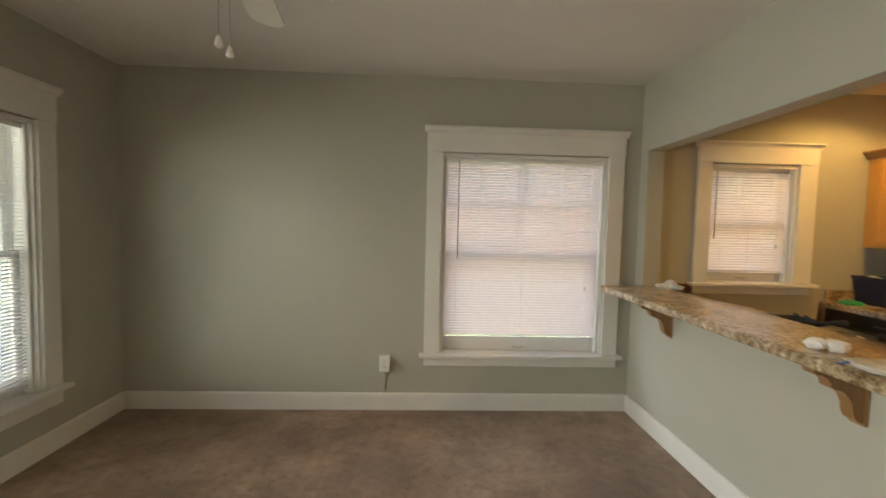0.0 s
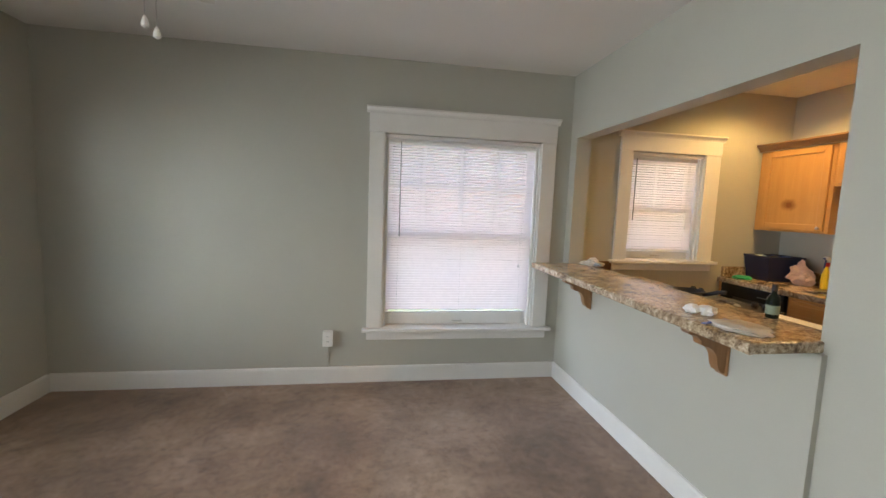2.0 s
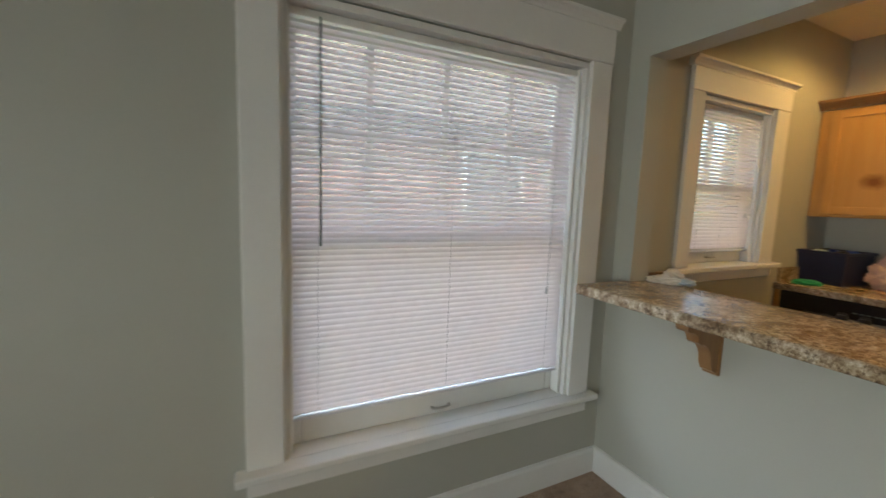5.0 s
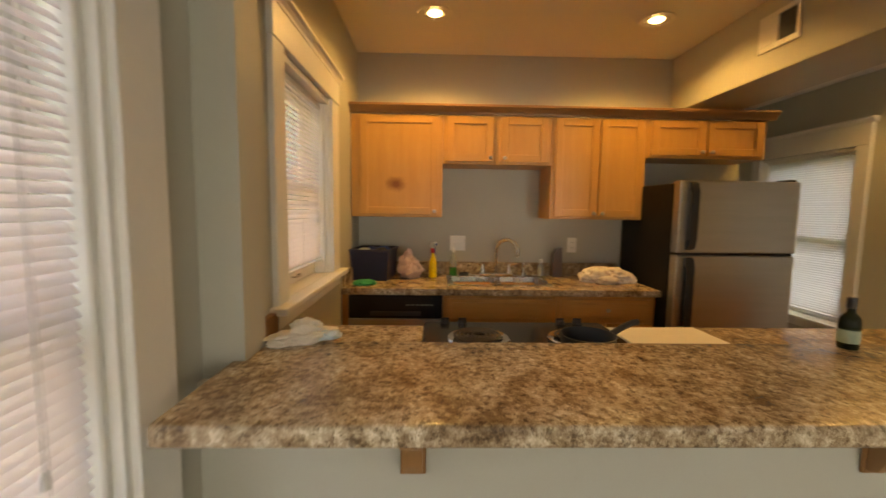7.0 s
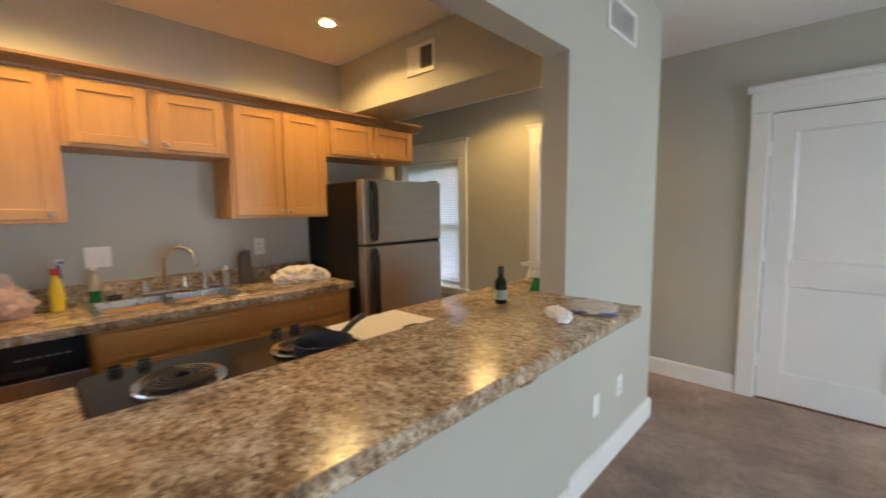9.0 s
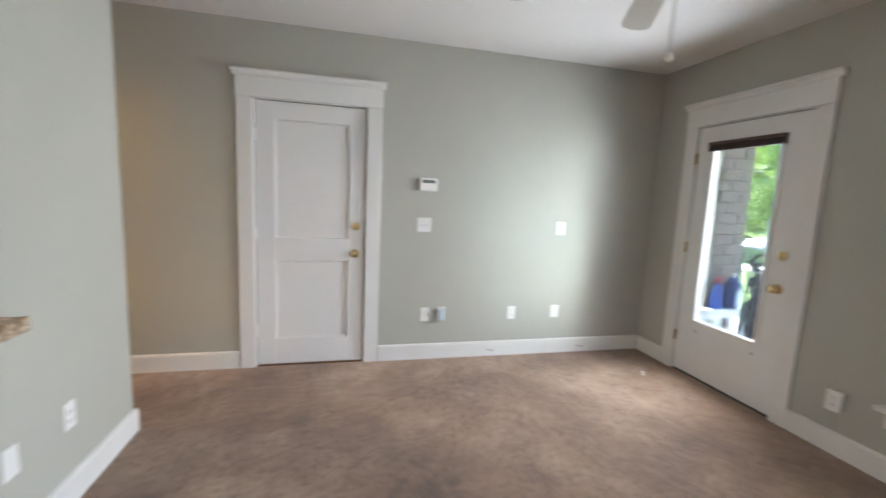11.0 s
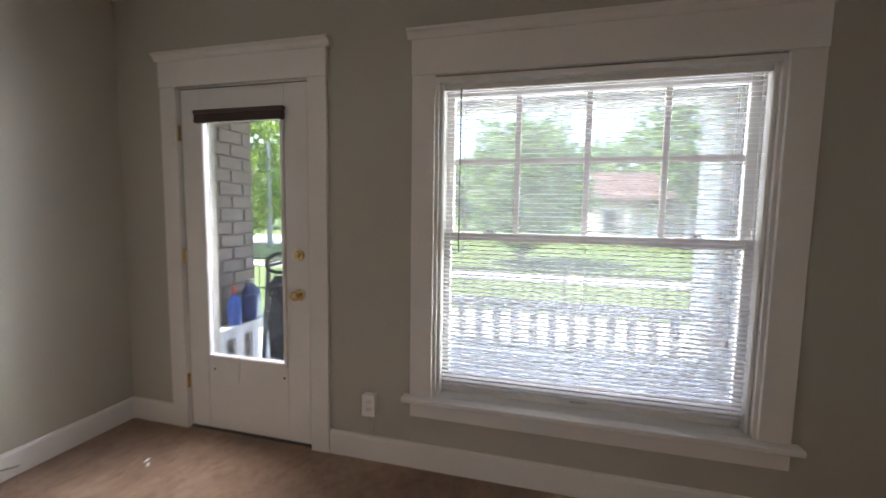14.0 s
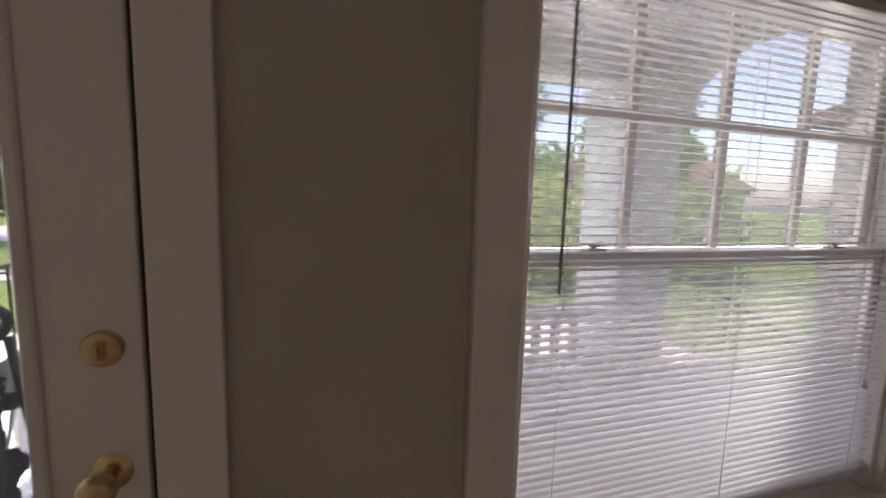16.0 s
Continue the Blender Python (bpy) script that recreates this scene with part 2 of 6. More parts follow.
def glass(name, tint=(0.97, 0.99, 0.98), haze=0.0):
    m, nt, bs = nodes_of(name)
    nt.nodes.remove(bs)
    t = nt.nodes.new("ShaderNodeBsdfTransparent")
    t.inputs["Color"].default_value = (*tint, 1)
    g = nt.nodes.new("ShaderNodeBsdfGlossy")
    g.inputs["Roughness"].default_value = 0.03
    f = nt.nodes.new("ShaderNodeLayerWeight")
    f.inputs["Blend"].default_value = 0.5
    pw = nt.nodes.new("ShaderNodeMath")
    pw.operation = "POWER"
    pw.inputs[1].default_value = 4.0
    nt.links.new(f.outputs["Facing"], pw.inputs[0])
    ma = nt.nodes.new("ShaderNodeMath")
    ma.operation = "MULTIPLY_ADD"
    ma.inputs[1].default_value = 0.5
    ma.inputs[2].default_value = 0.012
    nt.links.new(pw.outputs[0], ma.inputs[0])
    # This translucent share lays a veil of haze over the view outside.
    film = nt.nodes.new("ShaderNodeBsdfTranslucent")
    film.inputs["Color"].default_value = (0.86, 0.90, 0.90, 1)
    dm = nt.nodes.new("ShaderNodeMixShader")
    dr = nt.nodes.new("ShaderNodeMapRange")
    dr.inputs["To Min"].default_value = haze * 0.6
    dr.inputs["To Max"].default_value = haze * 1.4
    nt.links.new(noise_tex(nt, coords(nt), 2.5, 4), dr.inputs["Value"])
    nt.links.new(dr.outputs[0], dm.inputs[0])
    nt.links.new(t.outputs[0], dm.inputs[1])
    nt.links.new(film.outputs[0], dm.inputs[2])
    mx = nt.nodes.new("ShaderNodeMixShader")
    nt.links.new(ma.outputs[0], mx.inputs[0])
    nt.links.new(dm.outputs[0], mx.inputs[1])
    nt.links.new(g.outputs[0], mx.inputs[2])
    nt.links.new(mx.outputs[0], nt.nodes["Material Output"].inputs["Surface"])
    return m


M["glass"] = glass("window_glass")
# Grey tints darken the bright outdoors; the last number sets the painted haze.
M["dimmed"] = glass("view_dimming_glass", (0.30, 0.30, 0.30), 0.025)
M["hazed"] = glass("hazed_dimming_glass", (0.33, 0.33, 0.33), 0.07)
M["doorglass"] = glass("door_glass", (0.36, 0.36, 0.36), 0.002)


def bottle_glass(name, colour, rough=0.08):
    m, nt, bs = nodes_of(name)
    bs.inputs["Base Color"].default_value = (*colour, 1)
    bs.inputs["Roughness"].default_value = rough
    bs.inputs["Transmission Weight"].default_value = 0.7
    bs.inputs["IOR"].default_value = 1.4
    return m


M["oilglass"] = bottle_glass("dark_bottle_glass", (0.02, 0.03, 0.015))
M["greenliquid"] = bottle_glass("green_clear_plastic", (0.05, 0.42, 0.12))
M["clearplastic"] = bottle_glass("clear_plastic", (0.78, 0.82, 0.80), 0.15)


def carpet_mat():
    m, nt, bs = nodes_of("brown_carpet")
    vec = coords(nt)
    big = noise_tex(nt, vec, 1.3, 4, 0.65)
    mid = noise_tex(nt, vec, 20, 6, 0.8)
    fine = noise_tex(nt, vec, 260, 3, 0.7)
    c = ramp(nt, big, [(0.34, (0.215, 0.130, 0.076)), (0.50, (0.37, 0.235, 0.145)), (0.66, (0.55, 0.385, 0.26))])
    d = ramp(nt, mid, [(0.36, (0.42, 0.39, 0.37)), (0.50, (0.86, 0.85, 0.84)), (0.60, (1, 1, 1))])
    e = ramp(nt, fine, [(0.34, (0.52, 0.49, 0.47)), (0.64, (1, 1, 1))])
    stain = ramp(nt, noise_tex(nt, vec, 3.1, 5, 0.7), [(0.30, (0.60, 0.57, 0.55)), (0.46, (1, 1, 1))])
    cc = mixc(nt, 0.7, c, d, "MULTIPLY")
    cc = mixc(nt, 0.8, cc, e, "MULTIPLY")
    cc = mixc(nt, 0.8, cc, stain, "MULTIPLY")
    nt.links.new(cc, bs.inputs["Base Color"])
    bs.inputs["Roughness"].default_value = 0.95
    bs.inputs["Sheen Weight"].default_value = 0.3
    add = nt.nodes.new("ShaderNodeMath")
    add.operation = "ADD"
    nt.links.new(mid, add.inputs[0])
    nt.links.new(fine, add.inputs[1])
    bump(nt, bs, add.outputs[0], 0.7, 0.006)
    return m


M["carpet"] = carpet_mat()


def laminate_mat():
    """Mottled brown and cream stone-look laminate."""
    m, nt, bs = nodes_of("stone_look_laminate")
    vec = coords(nt)
    big = noise_tex(nt, vec, 5.5, 6, 0.65)
    tint = noise_tex(nt, vec, 15, 9, 0.78)
    mid = noise_tex(nt, vec, 50, 8, 0.74)
    fleck = noise_tex(nt, vec, 58, 6, 0.7)
    fine = noise_tex(nt, vec, 210, 4, 0.75)
    c = ramp(nt, mid, [(0.34, (0.28, 0.215, 0.145)), (0.44, (0.43, 0.35, 0.25)), (0.51, (0.54, 0.46, 0.345)), (0.58, (0.70, 0.625, 0.49)), (0.68, (0.84, 0.78, 0.65))])
    w = ramp(nt, tint, [(0.42, (0.50, 0.415, 0.32)), (0.49, (0.86, 0.80, 0.72)), (0.56, (1.0, 0.99, 0.95))])
    d = ramp(nt, big, [(0.39, (0.56, 0.49, 0.41)), (0.47, (0.88, 0.84, 0.79)), (0.57, (1.0, 1.0, 1.0))])
    e = ramp(nt, fleck, [(0.395, (0.25, 0.205, 0.17)), (0.445, (0.74, 0.70, 0.65)), (0.49, (1, 1, 1))])
    g = ramp(nt, fine, [(0.34, (0.62, 0.58, 0.54)), (0.48, (1, 1, 1)), (0.70, (1.12, 1.10, 1.06))])
    cc = mixc(nt, 0.9, c, w, "MULTIPLY")
    cc = mixc(nt, 0.95, cc, d, "MULTIPLY")
    cc = mixc(nt, 0.78, cc, e, "MULTIPLY")
    cc = mixc(nt, 0.6, cc, g, "MULTIPLY")
    nt.links.new(cc, bs.inputs["Base Color"])
    bs.inputs["Roughness"].default_value = 0.21
    bump(nt, bs, fine, 0.08, 0.0005)
    return m


M["laminate"] = laminate_mat()


def wood_mat(name, a, b, along="z", rough=0.38):
    m, nt, bs = nodes_of(name)
    st = {"z": (1, 1, 0.07), "y": (1, 0.07, 1), "x": (0.07, 1, 1)}[along]
    vec = coords(nt, st)
    n1 = noise_tex(nt, vec, 22, 5, 0.6)
    n2 = noise_tex(nt, vec, 130, 3)
    big = noise_tex(nt, coords(nt), 3.0, 3)
    c = ramp(nt, n1, [(0.30, a), (0.70, b)])
    d = ramp(nt, n2, [(0.35, (0.94, 0.93, 0.91)), (0.6, (1, 1, 1))])
    e = ramp(nt, big, [(0.3, (0.9, 0.88, 0.85)), (0.7, (1, 1, 1))])
    cc = mixc(nt, 0.8, c, d, "MULTIPLY")
    cc = mixc(nt, 0.8, cc, e, "MULTIPLY")
    nt.links.new(cc, bs.inputs["Base Color"])
    bs.inputs["Roughness"].default_value = rough
    bump(nt, bs, n2, 0.1, 0.0006)
    return m


M["maple"] = wood_mat("maple_veneer", (0.53, 0.27, 0.072), (0.59, 0.32, 0.095))
M["maple_h"] = wood_mat("maple_rail", (0.53, 0.27, 0.072), (0.59, 0.32, 0.095), "y")
M["maple_dark"] = wood_mat("stained_wood_crown", (0.24, 0.125, 0.05), (0.31, 0.17, 0.075), "y")
M["corbel"] = wood_mat("stained_corbel_wood", (0.24, 0.12, 0.045), (0.33, 0.18, 0.075), "z")
M["oldwood"] = wood_mat("dark_wood_panel", (0.13, 0.065, 0.03), (0.19, 0.10, 0.05), "z")


def stained_maple():
    """Maple door panel with a scorched brown mark."""
    m = wood_mat("maple_with_stain", (0.53, 0.27, 0.072), (0.59, 0.32, 0.095))
    nt = m.node_tree
    bs = nt.nodes["Principled BSDF"]
    old = bs.inputs["Base Color"].links[0].from_socket
    g = nt.nodes.new("ShaderNodeNewGeometry")
    sub = nt.nodes.new("ShaderNodeVectorMath")
    sub.operation = "SUBTRACT"
    sub.inputs[1].default_value = (4.24, 3.43, 1.58)
    nt.links.new(g.outputs["Position"], sub.inputs[0])
    sc = nt.nodes.new("ShaderNodeMapping")
    sc.inputs["Scale"].default_value = (0, 1.0, 1.5)
    nt.links.new(sub.outputs[0], sc.inputs["Vector"])
    ln = nt.nodes.new("ShaderNodeVectorMath")
    ln.operation = "LENGTH"
    nt.links.new(sc.outputs[0], ln.inputs[0])
    ad = nt.nodes.new("ShaderNodeMath")
    ad.operation = "MULTIPLY_ADD"
    ad.inputs[1].default_value = 0.06
    nt.links.new(noise_tex(nt, coords(nt), 28, 3), ad.inputs[0])
    nt.links.new(ln.outputs["Value"], ad.inputs[2])
    tone = ramp(nt, ad.outputs[0], [(0.050, (0.40, 0.25, 0.14)), (0.115, (1, 1, 1))])
    nt.links.new(mixc(nt, 1.0, old, tone, "MULTIPLY"), bs.inputs["Base Color"])
    return m


M["maple_stain"] = stained_maple()


def towel_mat():
    m, nt, bs = nodes_of("patterned_towel")
    v = nt.nodes.new("ShaderNodeTexVoronoi")
    v.inputs["Scale"].default_value = 22
    nt.links.new(coords(nt), v.inputs["Vector"])
    n = noise_tex(nt, coords(nt), 35, 3)
    c = ramp(nt, n, [(0.40, (0.84, 0.80, 0.77)), (0.57, (0.80, 0.75, 0.71)), (0.61, (0.42, 0.24, 0.21)), (0.66, (0.82, 0.78, 0.74))])
    nt.links.new(c, bs.inputs["Base Color"])
    bs.inputs["Roughness"].default_value = 0.95
    bump(nt, bs, noise_tex(nt, coords(nt), 300, 2), 0.5, 0.002)
    return m


M["towel"] = towel_mat()


def emit(name, colour, power):
    m, nt, bs = nodes_of(name)
    bs.inputs["Base Color"].default_value = (0.9, 0.85, 0.75, 1)
    bs.inputs["Emission Color"].default_value = (*colour, 1)
    bs.inputs["Emission Strength"].default_value = power
    return m


M["bottlelabel"] = mat("olive_label_paper", (0.30, 0.36, 0.26), (0.24, 0.30, 0.21), rough=0.6, big=40, fine=150, relief=0.05)
M["bulb"] = emit("lit_bulb_face", (1.0, 0.62, 0.24), 0.55)


# ---- building helpers ----
def box(bm, x0, y0, z0, x1, y1, z1, r=0.0, seg=1):
    """A block between two corners, with its edges rounded by r."""
    got = bmesh.ops.create_cube(bm, size=1.0, matrix=Matrix.LocRotScale(((x0 + x1) / 2, (y0 + y1) / 2, (z0 + z1) / 2), None, (abs(x1 - x0), abs(y1 - y0), abs(z1 - z0))))
    if r > 0:
        edges = list({e for v in got["verts"] for e in v.link_edges})
        bmesh.ops.bevel(bm, geom=edges, offset=r, segments=seg, profile=0.5, affect="EDGES")
    return bm


def blk(*a, **k):
    return box(bmesh.new(), *a, **k)


def cyl(bm, p, q, r0, r1=None, n=16, caps=True):
    """A round bar from p to q."""
    p, q = Vector(p), Vector(q)
    d = q - p
    m = Matrix.Translation((p + q) / 2) @ d.to_track_quat("Z", "Y").to_matrix().to_4x4()
    bmesh.ops.create_cone(bm, cap_ends=caps, segments=n, radius1=r0, radius2=r0 if r1 is None else r1, depth=d.length, matrix=m)
    return bm


def rod(*a, **k):
    return cyl(bmesh.new(), *a, **k)


def lathe(bm, profile, at=(0, 0, 0), n=24):
    """Turns a profile of (radius, height) about the upright axis at a place."""
    rings = []
    for r, h in profile:
        rings.append([bm.verts.new((at[0] + max(r, 0.0004) * math.cos(2 * math.pi * i / n), at[1] + max(r, 0.0004) * math.sin(2 * math.pi * i / n), at[2] + h)) for i in range(n)])
    for a, b in zip(rings, rings[1:]):
        for i in range(n):
            bm.faces.new((a[i], a[(i + 1) % n], b[(i + 1) % n], b[i]))
    bm.faces.new(list(reversed(rings[0])))
    bm.faces.new(rings[-1])
    return bm


def tube(bm, pts, r, n=10):
    """A bent round tube along points."""
    pts = [Vector(p) for p in pts]
    rings = []
    side = None
    for i, p in enumerate(pts):
        d = (pts[min(i + 1, len(pts) - 1)] - pts[max(i - 1, 0)]).normalized()
        if side is None:
            side = d.orthogonal().normalized()
        side = (side - d * side.dot(d)).normalized()
        up = d.cross(side)
        rings.append([bm.verts.new(p + (side * math.cos(2 * math.pi * k / n) + up * math.sin(2 * math.pi * k / n)) * r) for k in range(n)])
    for a, b in zip(rings, rings[1:]):
        for k in range(n):
            bm.faces.new((a[k], a[(k + 1) % n], b[(k + 1) % n], b[k]))
    bm.faces.new(list(reversed(rings[0])))
    bm.faces.new(rings[-1])
    return bm


def prism(bm, outline, lo, hi, axis="z"):
    """An outline of 2D points drawn out between two heights along an axis."""
    def at(p, h):
        return {"z": (p[0], p[1], h), "y": (p[0], h, p[1]), "x": (h, p[0], p[1])}[axis]
    a = [bm.verts.new(at(p, lo)) for p in outline]
    b = [bm.verts.new(at(p, hi)) for p in outline]
    bm.faces.new(a)
    bm.faces.new(b)
    for i in range(len(a)):
        j = (i + 1) % len(a)
        bm.faces.new((a[i], a[j], b[j], b[i]))
    return bm


def crumple(bm, at, size, seed, amount=0.35, freq=3.0, sub=4, ground=None):
    """A crumpled soft lump."""
    got = bmesh.ops.create_icosphere(bm, subdivisions=sub, radius=1.0)
    off = Vector((seed * 7.3, seed * 3.1, seed * 1.7))
    for v in got["verts"]:
        k = 1 + amount * noise.noise(v.co * freq + off) + amount * 0.5 * noise.noise(v.co * freq * 2.6 + off)
        c = v.co * k
        v.co = Vector((at[0] + c.x * size[0], at[1] + c.y * size[1], at[2] + c.z * size[2]))
        if ground is not None and v.co.z < ground:
            v.co.z = ground
    return bm


def part(name, bm, material, parent=None, label="", smooth=False, angle=35):
    """Links a bmesh as one mesh object under a thing or a part."""
    bmesh.ops.recalc_face_normals(bm, faces=bm.faces)
    me = bpy.data.meshes.new(name)
    bm.to_mesh(me)
    bm.free()
    me.materials.append(M[material] if isinstance(material, str) else material)
    if smooth:
        me.shade_smooth()
        me.set_sharp_from_angle(angle=radians(angle))
    ob = new(name, me)
    if parent is not None:
        ob.parent = parent
    if label:
        tagged(ob, label)
    return ob


def again(ob, name, m, parent):
    """Another piece on the same mesh."""
    o = new(name, ob.data)
    o.parent = parent
    o.matrix_basis = m
    return o


def thing(name, m, label, category, group="", kind=""):
    """An Empty at a thing's base, for its parts."""
    e = new(name)
    e.empty_display_size = 0.1
    e.matrix_basis = m
    return tagged(e, label, category, group, kind)


def wall_mesh(u0, u1, z0, z1, thick, holes, face=0.0):
    """A wall along x from u0 to u1, its inner face at y = face, with holes (u0, z0, u1, z1) right through it."""
    us = sorted({u0, u1, *[h[0] for h in holes], *[h[2] for h in holes]})
    zs = sorted({z0, z1, *[h[1] for h in holes], *[h[3] for h in holes]})
    us = [u for u in us if u0 <= u <= u1]
    zs = [z for z in zs if z0 <= z <= z1]
    full = lambda i, j: 0 <= i < len(us) - 1 and 0 <= j < len(zs) - 1 and not any(h[0] < (us[i] + us[i + 1]) / 2 < h[2] and h[1] < (zs[j] + zs[j + 1]) / 2 < h[3] for h in holes)
    bm = bmesh.new()
    def quad(*p):
        bm.faces.new([bm.verts.new(q) for q in p])
    f, b = face, face + thick
    for i in range(len(us) - 1):
        for j in range(len(zs) - 1):
            if not full(i, j):
                continue
            a, c, d, e = us[i], us[i + 1], zs[j], zs[j + 1]
            quad((a, f, d), (c, f, d), (c, f, e), (a, f, e))
            quad((a, b, d), (a, b, e), (c, b, e), (c, b, d))
            if not full(i - 1, j):
                quad((a, f, d), (a, f, e), (a, b, e), (a, b, d))
            if not full(i + 1, j):
                quad((c, f, d), (c, b, d), (c, b, e), (c, f, e))
            if not full(i, j - 1):
                quad((a, f, d), (a, b, d), (c, b, d), (c, f, d))
            if not full(i, j + 1):
                quad((a, f, e), (c, f, e), (c, b, e), (a, b, e))
    bmesh.ops.remove_doubles(bm, verts=bm.verts, dist=0.0005)
    return bm


# ---- plan ----
XW, XE, YN, YS, CEIL = -1.54, 2.39, 3.74, -0.36, 2.56
NORTH, WEST, SOUTH, EAST = 0, 90, 180, -90


def on_north(x=0.0):
    return pose(x, YN, 0, 0, 0, NORTH)


def on_west(y=0.0):
    return pose(XW, y, 0, 0, 0, WEST)


def on_south(x=0.0):
    return pose(x, YS, 0, 0, 0, SOUTH)


def wall(name, m, label, *args):
    w = part(name, wall_mesh(*args), "wall")
    w.matrix_basis = m
    return tagged(w, label, "wall", kind="structure")


wall("wall_north", on_north(), "grey-green painted plaster wall with two windows", -1.75, 4.75, -0.1, 2.72, 0.26, [(0.85, 0.425, 2.135, 2.005), (2.955, 1.02, 3.665, 1.99)])
wall("wall_west", on_west(), "grey painted plaster wall with glazed door and wide window", -0.56, 4.0, -0.1, 2.72, 0.26, [(0.085, -0.2, 0.95, 2.035), (1.64, 0.37, 3.085, 2.0)])
wall("wall_south", on_south(), "grey painted plaster wall with a panelled door", -6.4, 1.75, -0.1, 2.72, 0.2, [(-1.915, -0.2, -1.09, 2.035), (-5.75, 0.42, -4.76, 1.98), (-3.70, -0.2, -2.92, 2.035)])
# the wall between living room and kitchen: header, full-height pieces, end stub
ew = part("wall_east", wall_mesh(-3.739, -0.46, 0.0, CEIL, 0.125, [(-3.633, 0.975, -1.655, 2.047)]), "wall")
ew.matrix_basis = pose(XE, 0, 0, 0, 0, EAST)
tagged(ew, "grey-green painted wall with a wide opening above the bar", "wall", kind="structure")
half = part("half_wall_facing", blk(2.365, 1.625, 0.0, 2.3895, 3.7395, 0.974), "wall")
tagged(half, "grey-green painted facing of the half wall below the bar", "wall", kind="structure")
tagged(part("wall_kitchen_east", blk(4.55, 0.80, 0, 4.67, 3.7395, CEIL), "wall"), "grey-green painted kitchen wall behind the cabinets", "wall", kind="structure")
tagged(part("wall_far_east", blk(6.2, -0.3595, 0, 6.3, 0.95, CEIL), "wall"), "plain painted wall closing the back hall", "wall", kind="structure")
tagged(part("wall_hall_north", blk(4.671, 0.951, 0, 6.2, 1.05, CEIL), "wall"), "plain painted wall closing the back hall", "wall", kind="structure")
tagged(part("beam", blk(2.516, 0.95, 2.155, 4.549, 1.37, CEIL - 0.001, r=0.004), "wall"), "boxed ceiling beam painted grey-green", "beam", kind="structure")
tagged(part("ceiling", blk(-1.549, -0.359, CEIL, 6.299, 3.739, CEIL + 0.15), "ceiling"), "off-white painted plaster ceiling", "ceiling", kind="structure")
# Unseen slab; its south overhang keeps the sun off the hall window's blind.
tagged(part("roof", blk(-1.80, -1.50, 2.74, 6.6, 4.6, 2.90), "ceiling"), "unseen flat roof slab, its eaves added to shade the hall window", "roof", kind="structure")
tagged(part("floor", blk(-1.70, -0.50, -0.12, 6.25, 3.95, 0.0), "carpet"), "worn brown cut-pile carpet with stains", "floor", kind="structure")


def baseboard(name, m, u0, u1):
    bm = bmesh.new()
    prism(bm, [(0, 0.0), (-0.018, 0.0), (-0.018, 0.118), (-0.012, 0.130), (-0.0, 0.133)], u0, u1, "x")
    b = part(name, bm, "trim")
    b.matrix_basis = m
    return tagged(b, "white painted wooden baseboard", "baseboard", kind="structure")


baseboard("baseboard", on_north(), -1.531, 2.346)
baseboard("baseboard", on_west(), -0.341, -0.024)
baseboard("baseboard", on_west(), 1.058, 3.721)
baseboard("baseboard", on_south(), -0.972, 1.549)
baseboard("baseboard", on_south(), -2.80, -2.032)
baseboard("baseboard", on_south(), -4.60, -3.83)
baseboard("baseboard", pose(2.365, 0, 0, 0, 0, EAST), -3.739, -1.625)
baseboard("baseboard", pose(XE, 0, 0, 0, 0, EAST), -1.624, -0.46)
baseboard("baseboard", pose(2.516, 0.46, 0, 0, 0, NORTH), -0.144, -0.001)


# ---- windows, doors and their trim ----
def crown(bm, u0, u1, z):
    """Moulded cap on a head casing, its top at z."""
    prof = [(0.0, z - 0.045), (-0.028, z - 0.045), (-0.030, z - 0.032), (-0.040, z - 0.018), (-0.052, z - 0.012), (-0.052, z), (0.0, z)]
    return prism(bm, prof, u0, u1, "x")


def casing(parent, c0, c1, i0, i1, zb, zi, zt, over=0.024):
    """Side boards from c0 to i0 and i1 to c1, head board from zi to the cap at zt."""
    part("casing_board", blk(c0, -0.022, zb, i0, 0.0, zi, r=0.002), "trim", parent)
    part("casing_board", blk(i1, -0.022, zb, c1, 0.0, zi, r=0.002), "trim", parent)
    part("head_board", blk(c0 - 0.003, -0.026, zi + 0.0005, c1 + 0.003, 0.0, zt - 0.0455, r=0.002), "trim", parent)
    part("crown_moulding", crown(bmesh.new(), c0 - over, c1 + over, zt), "trim", parent)


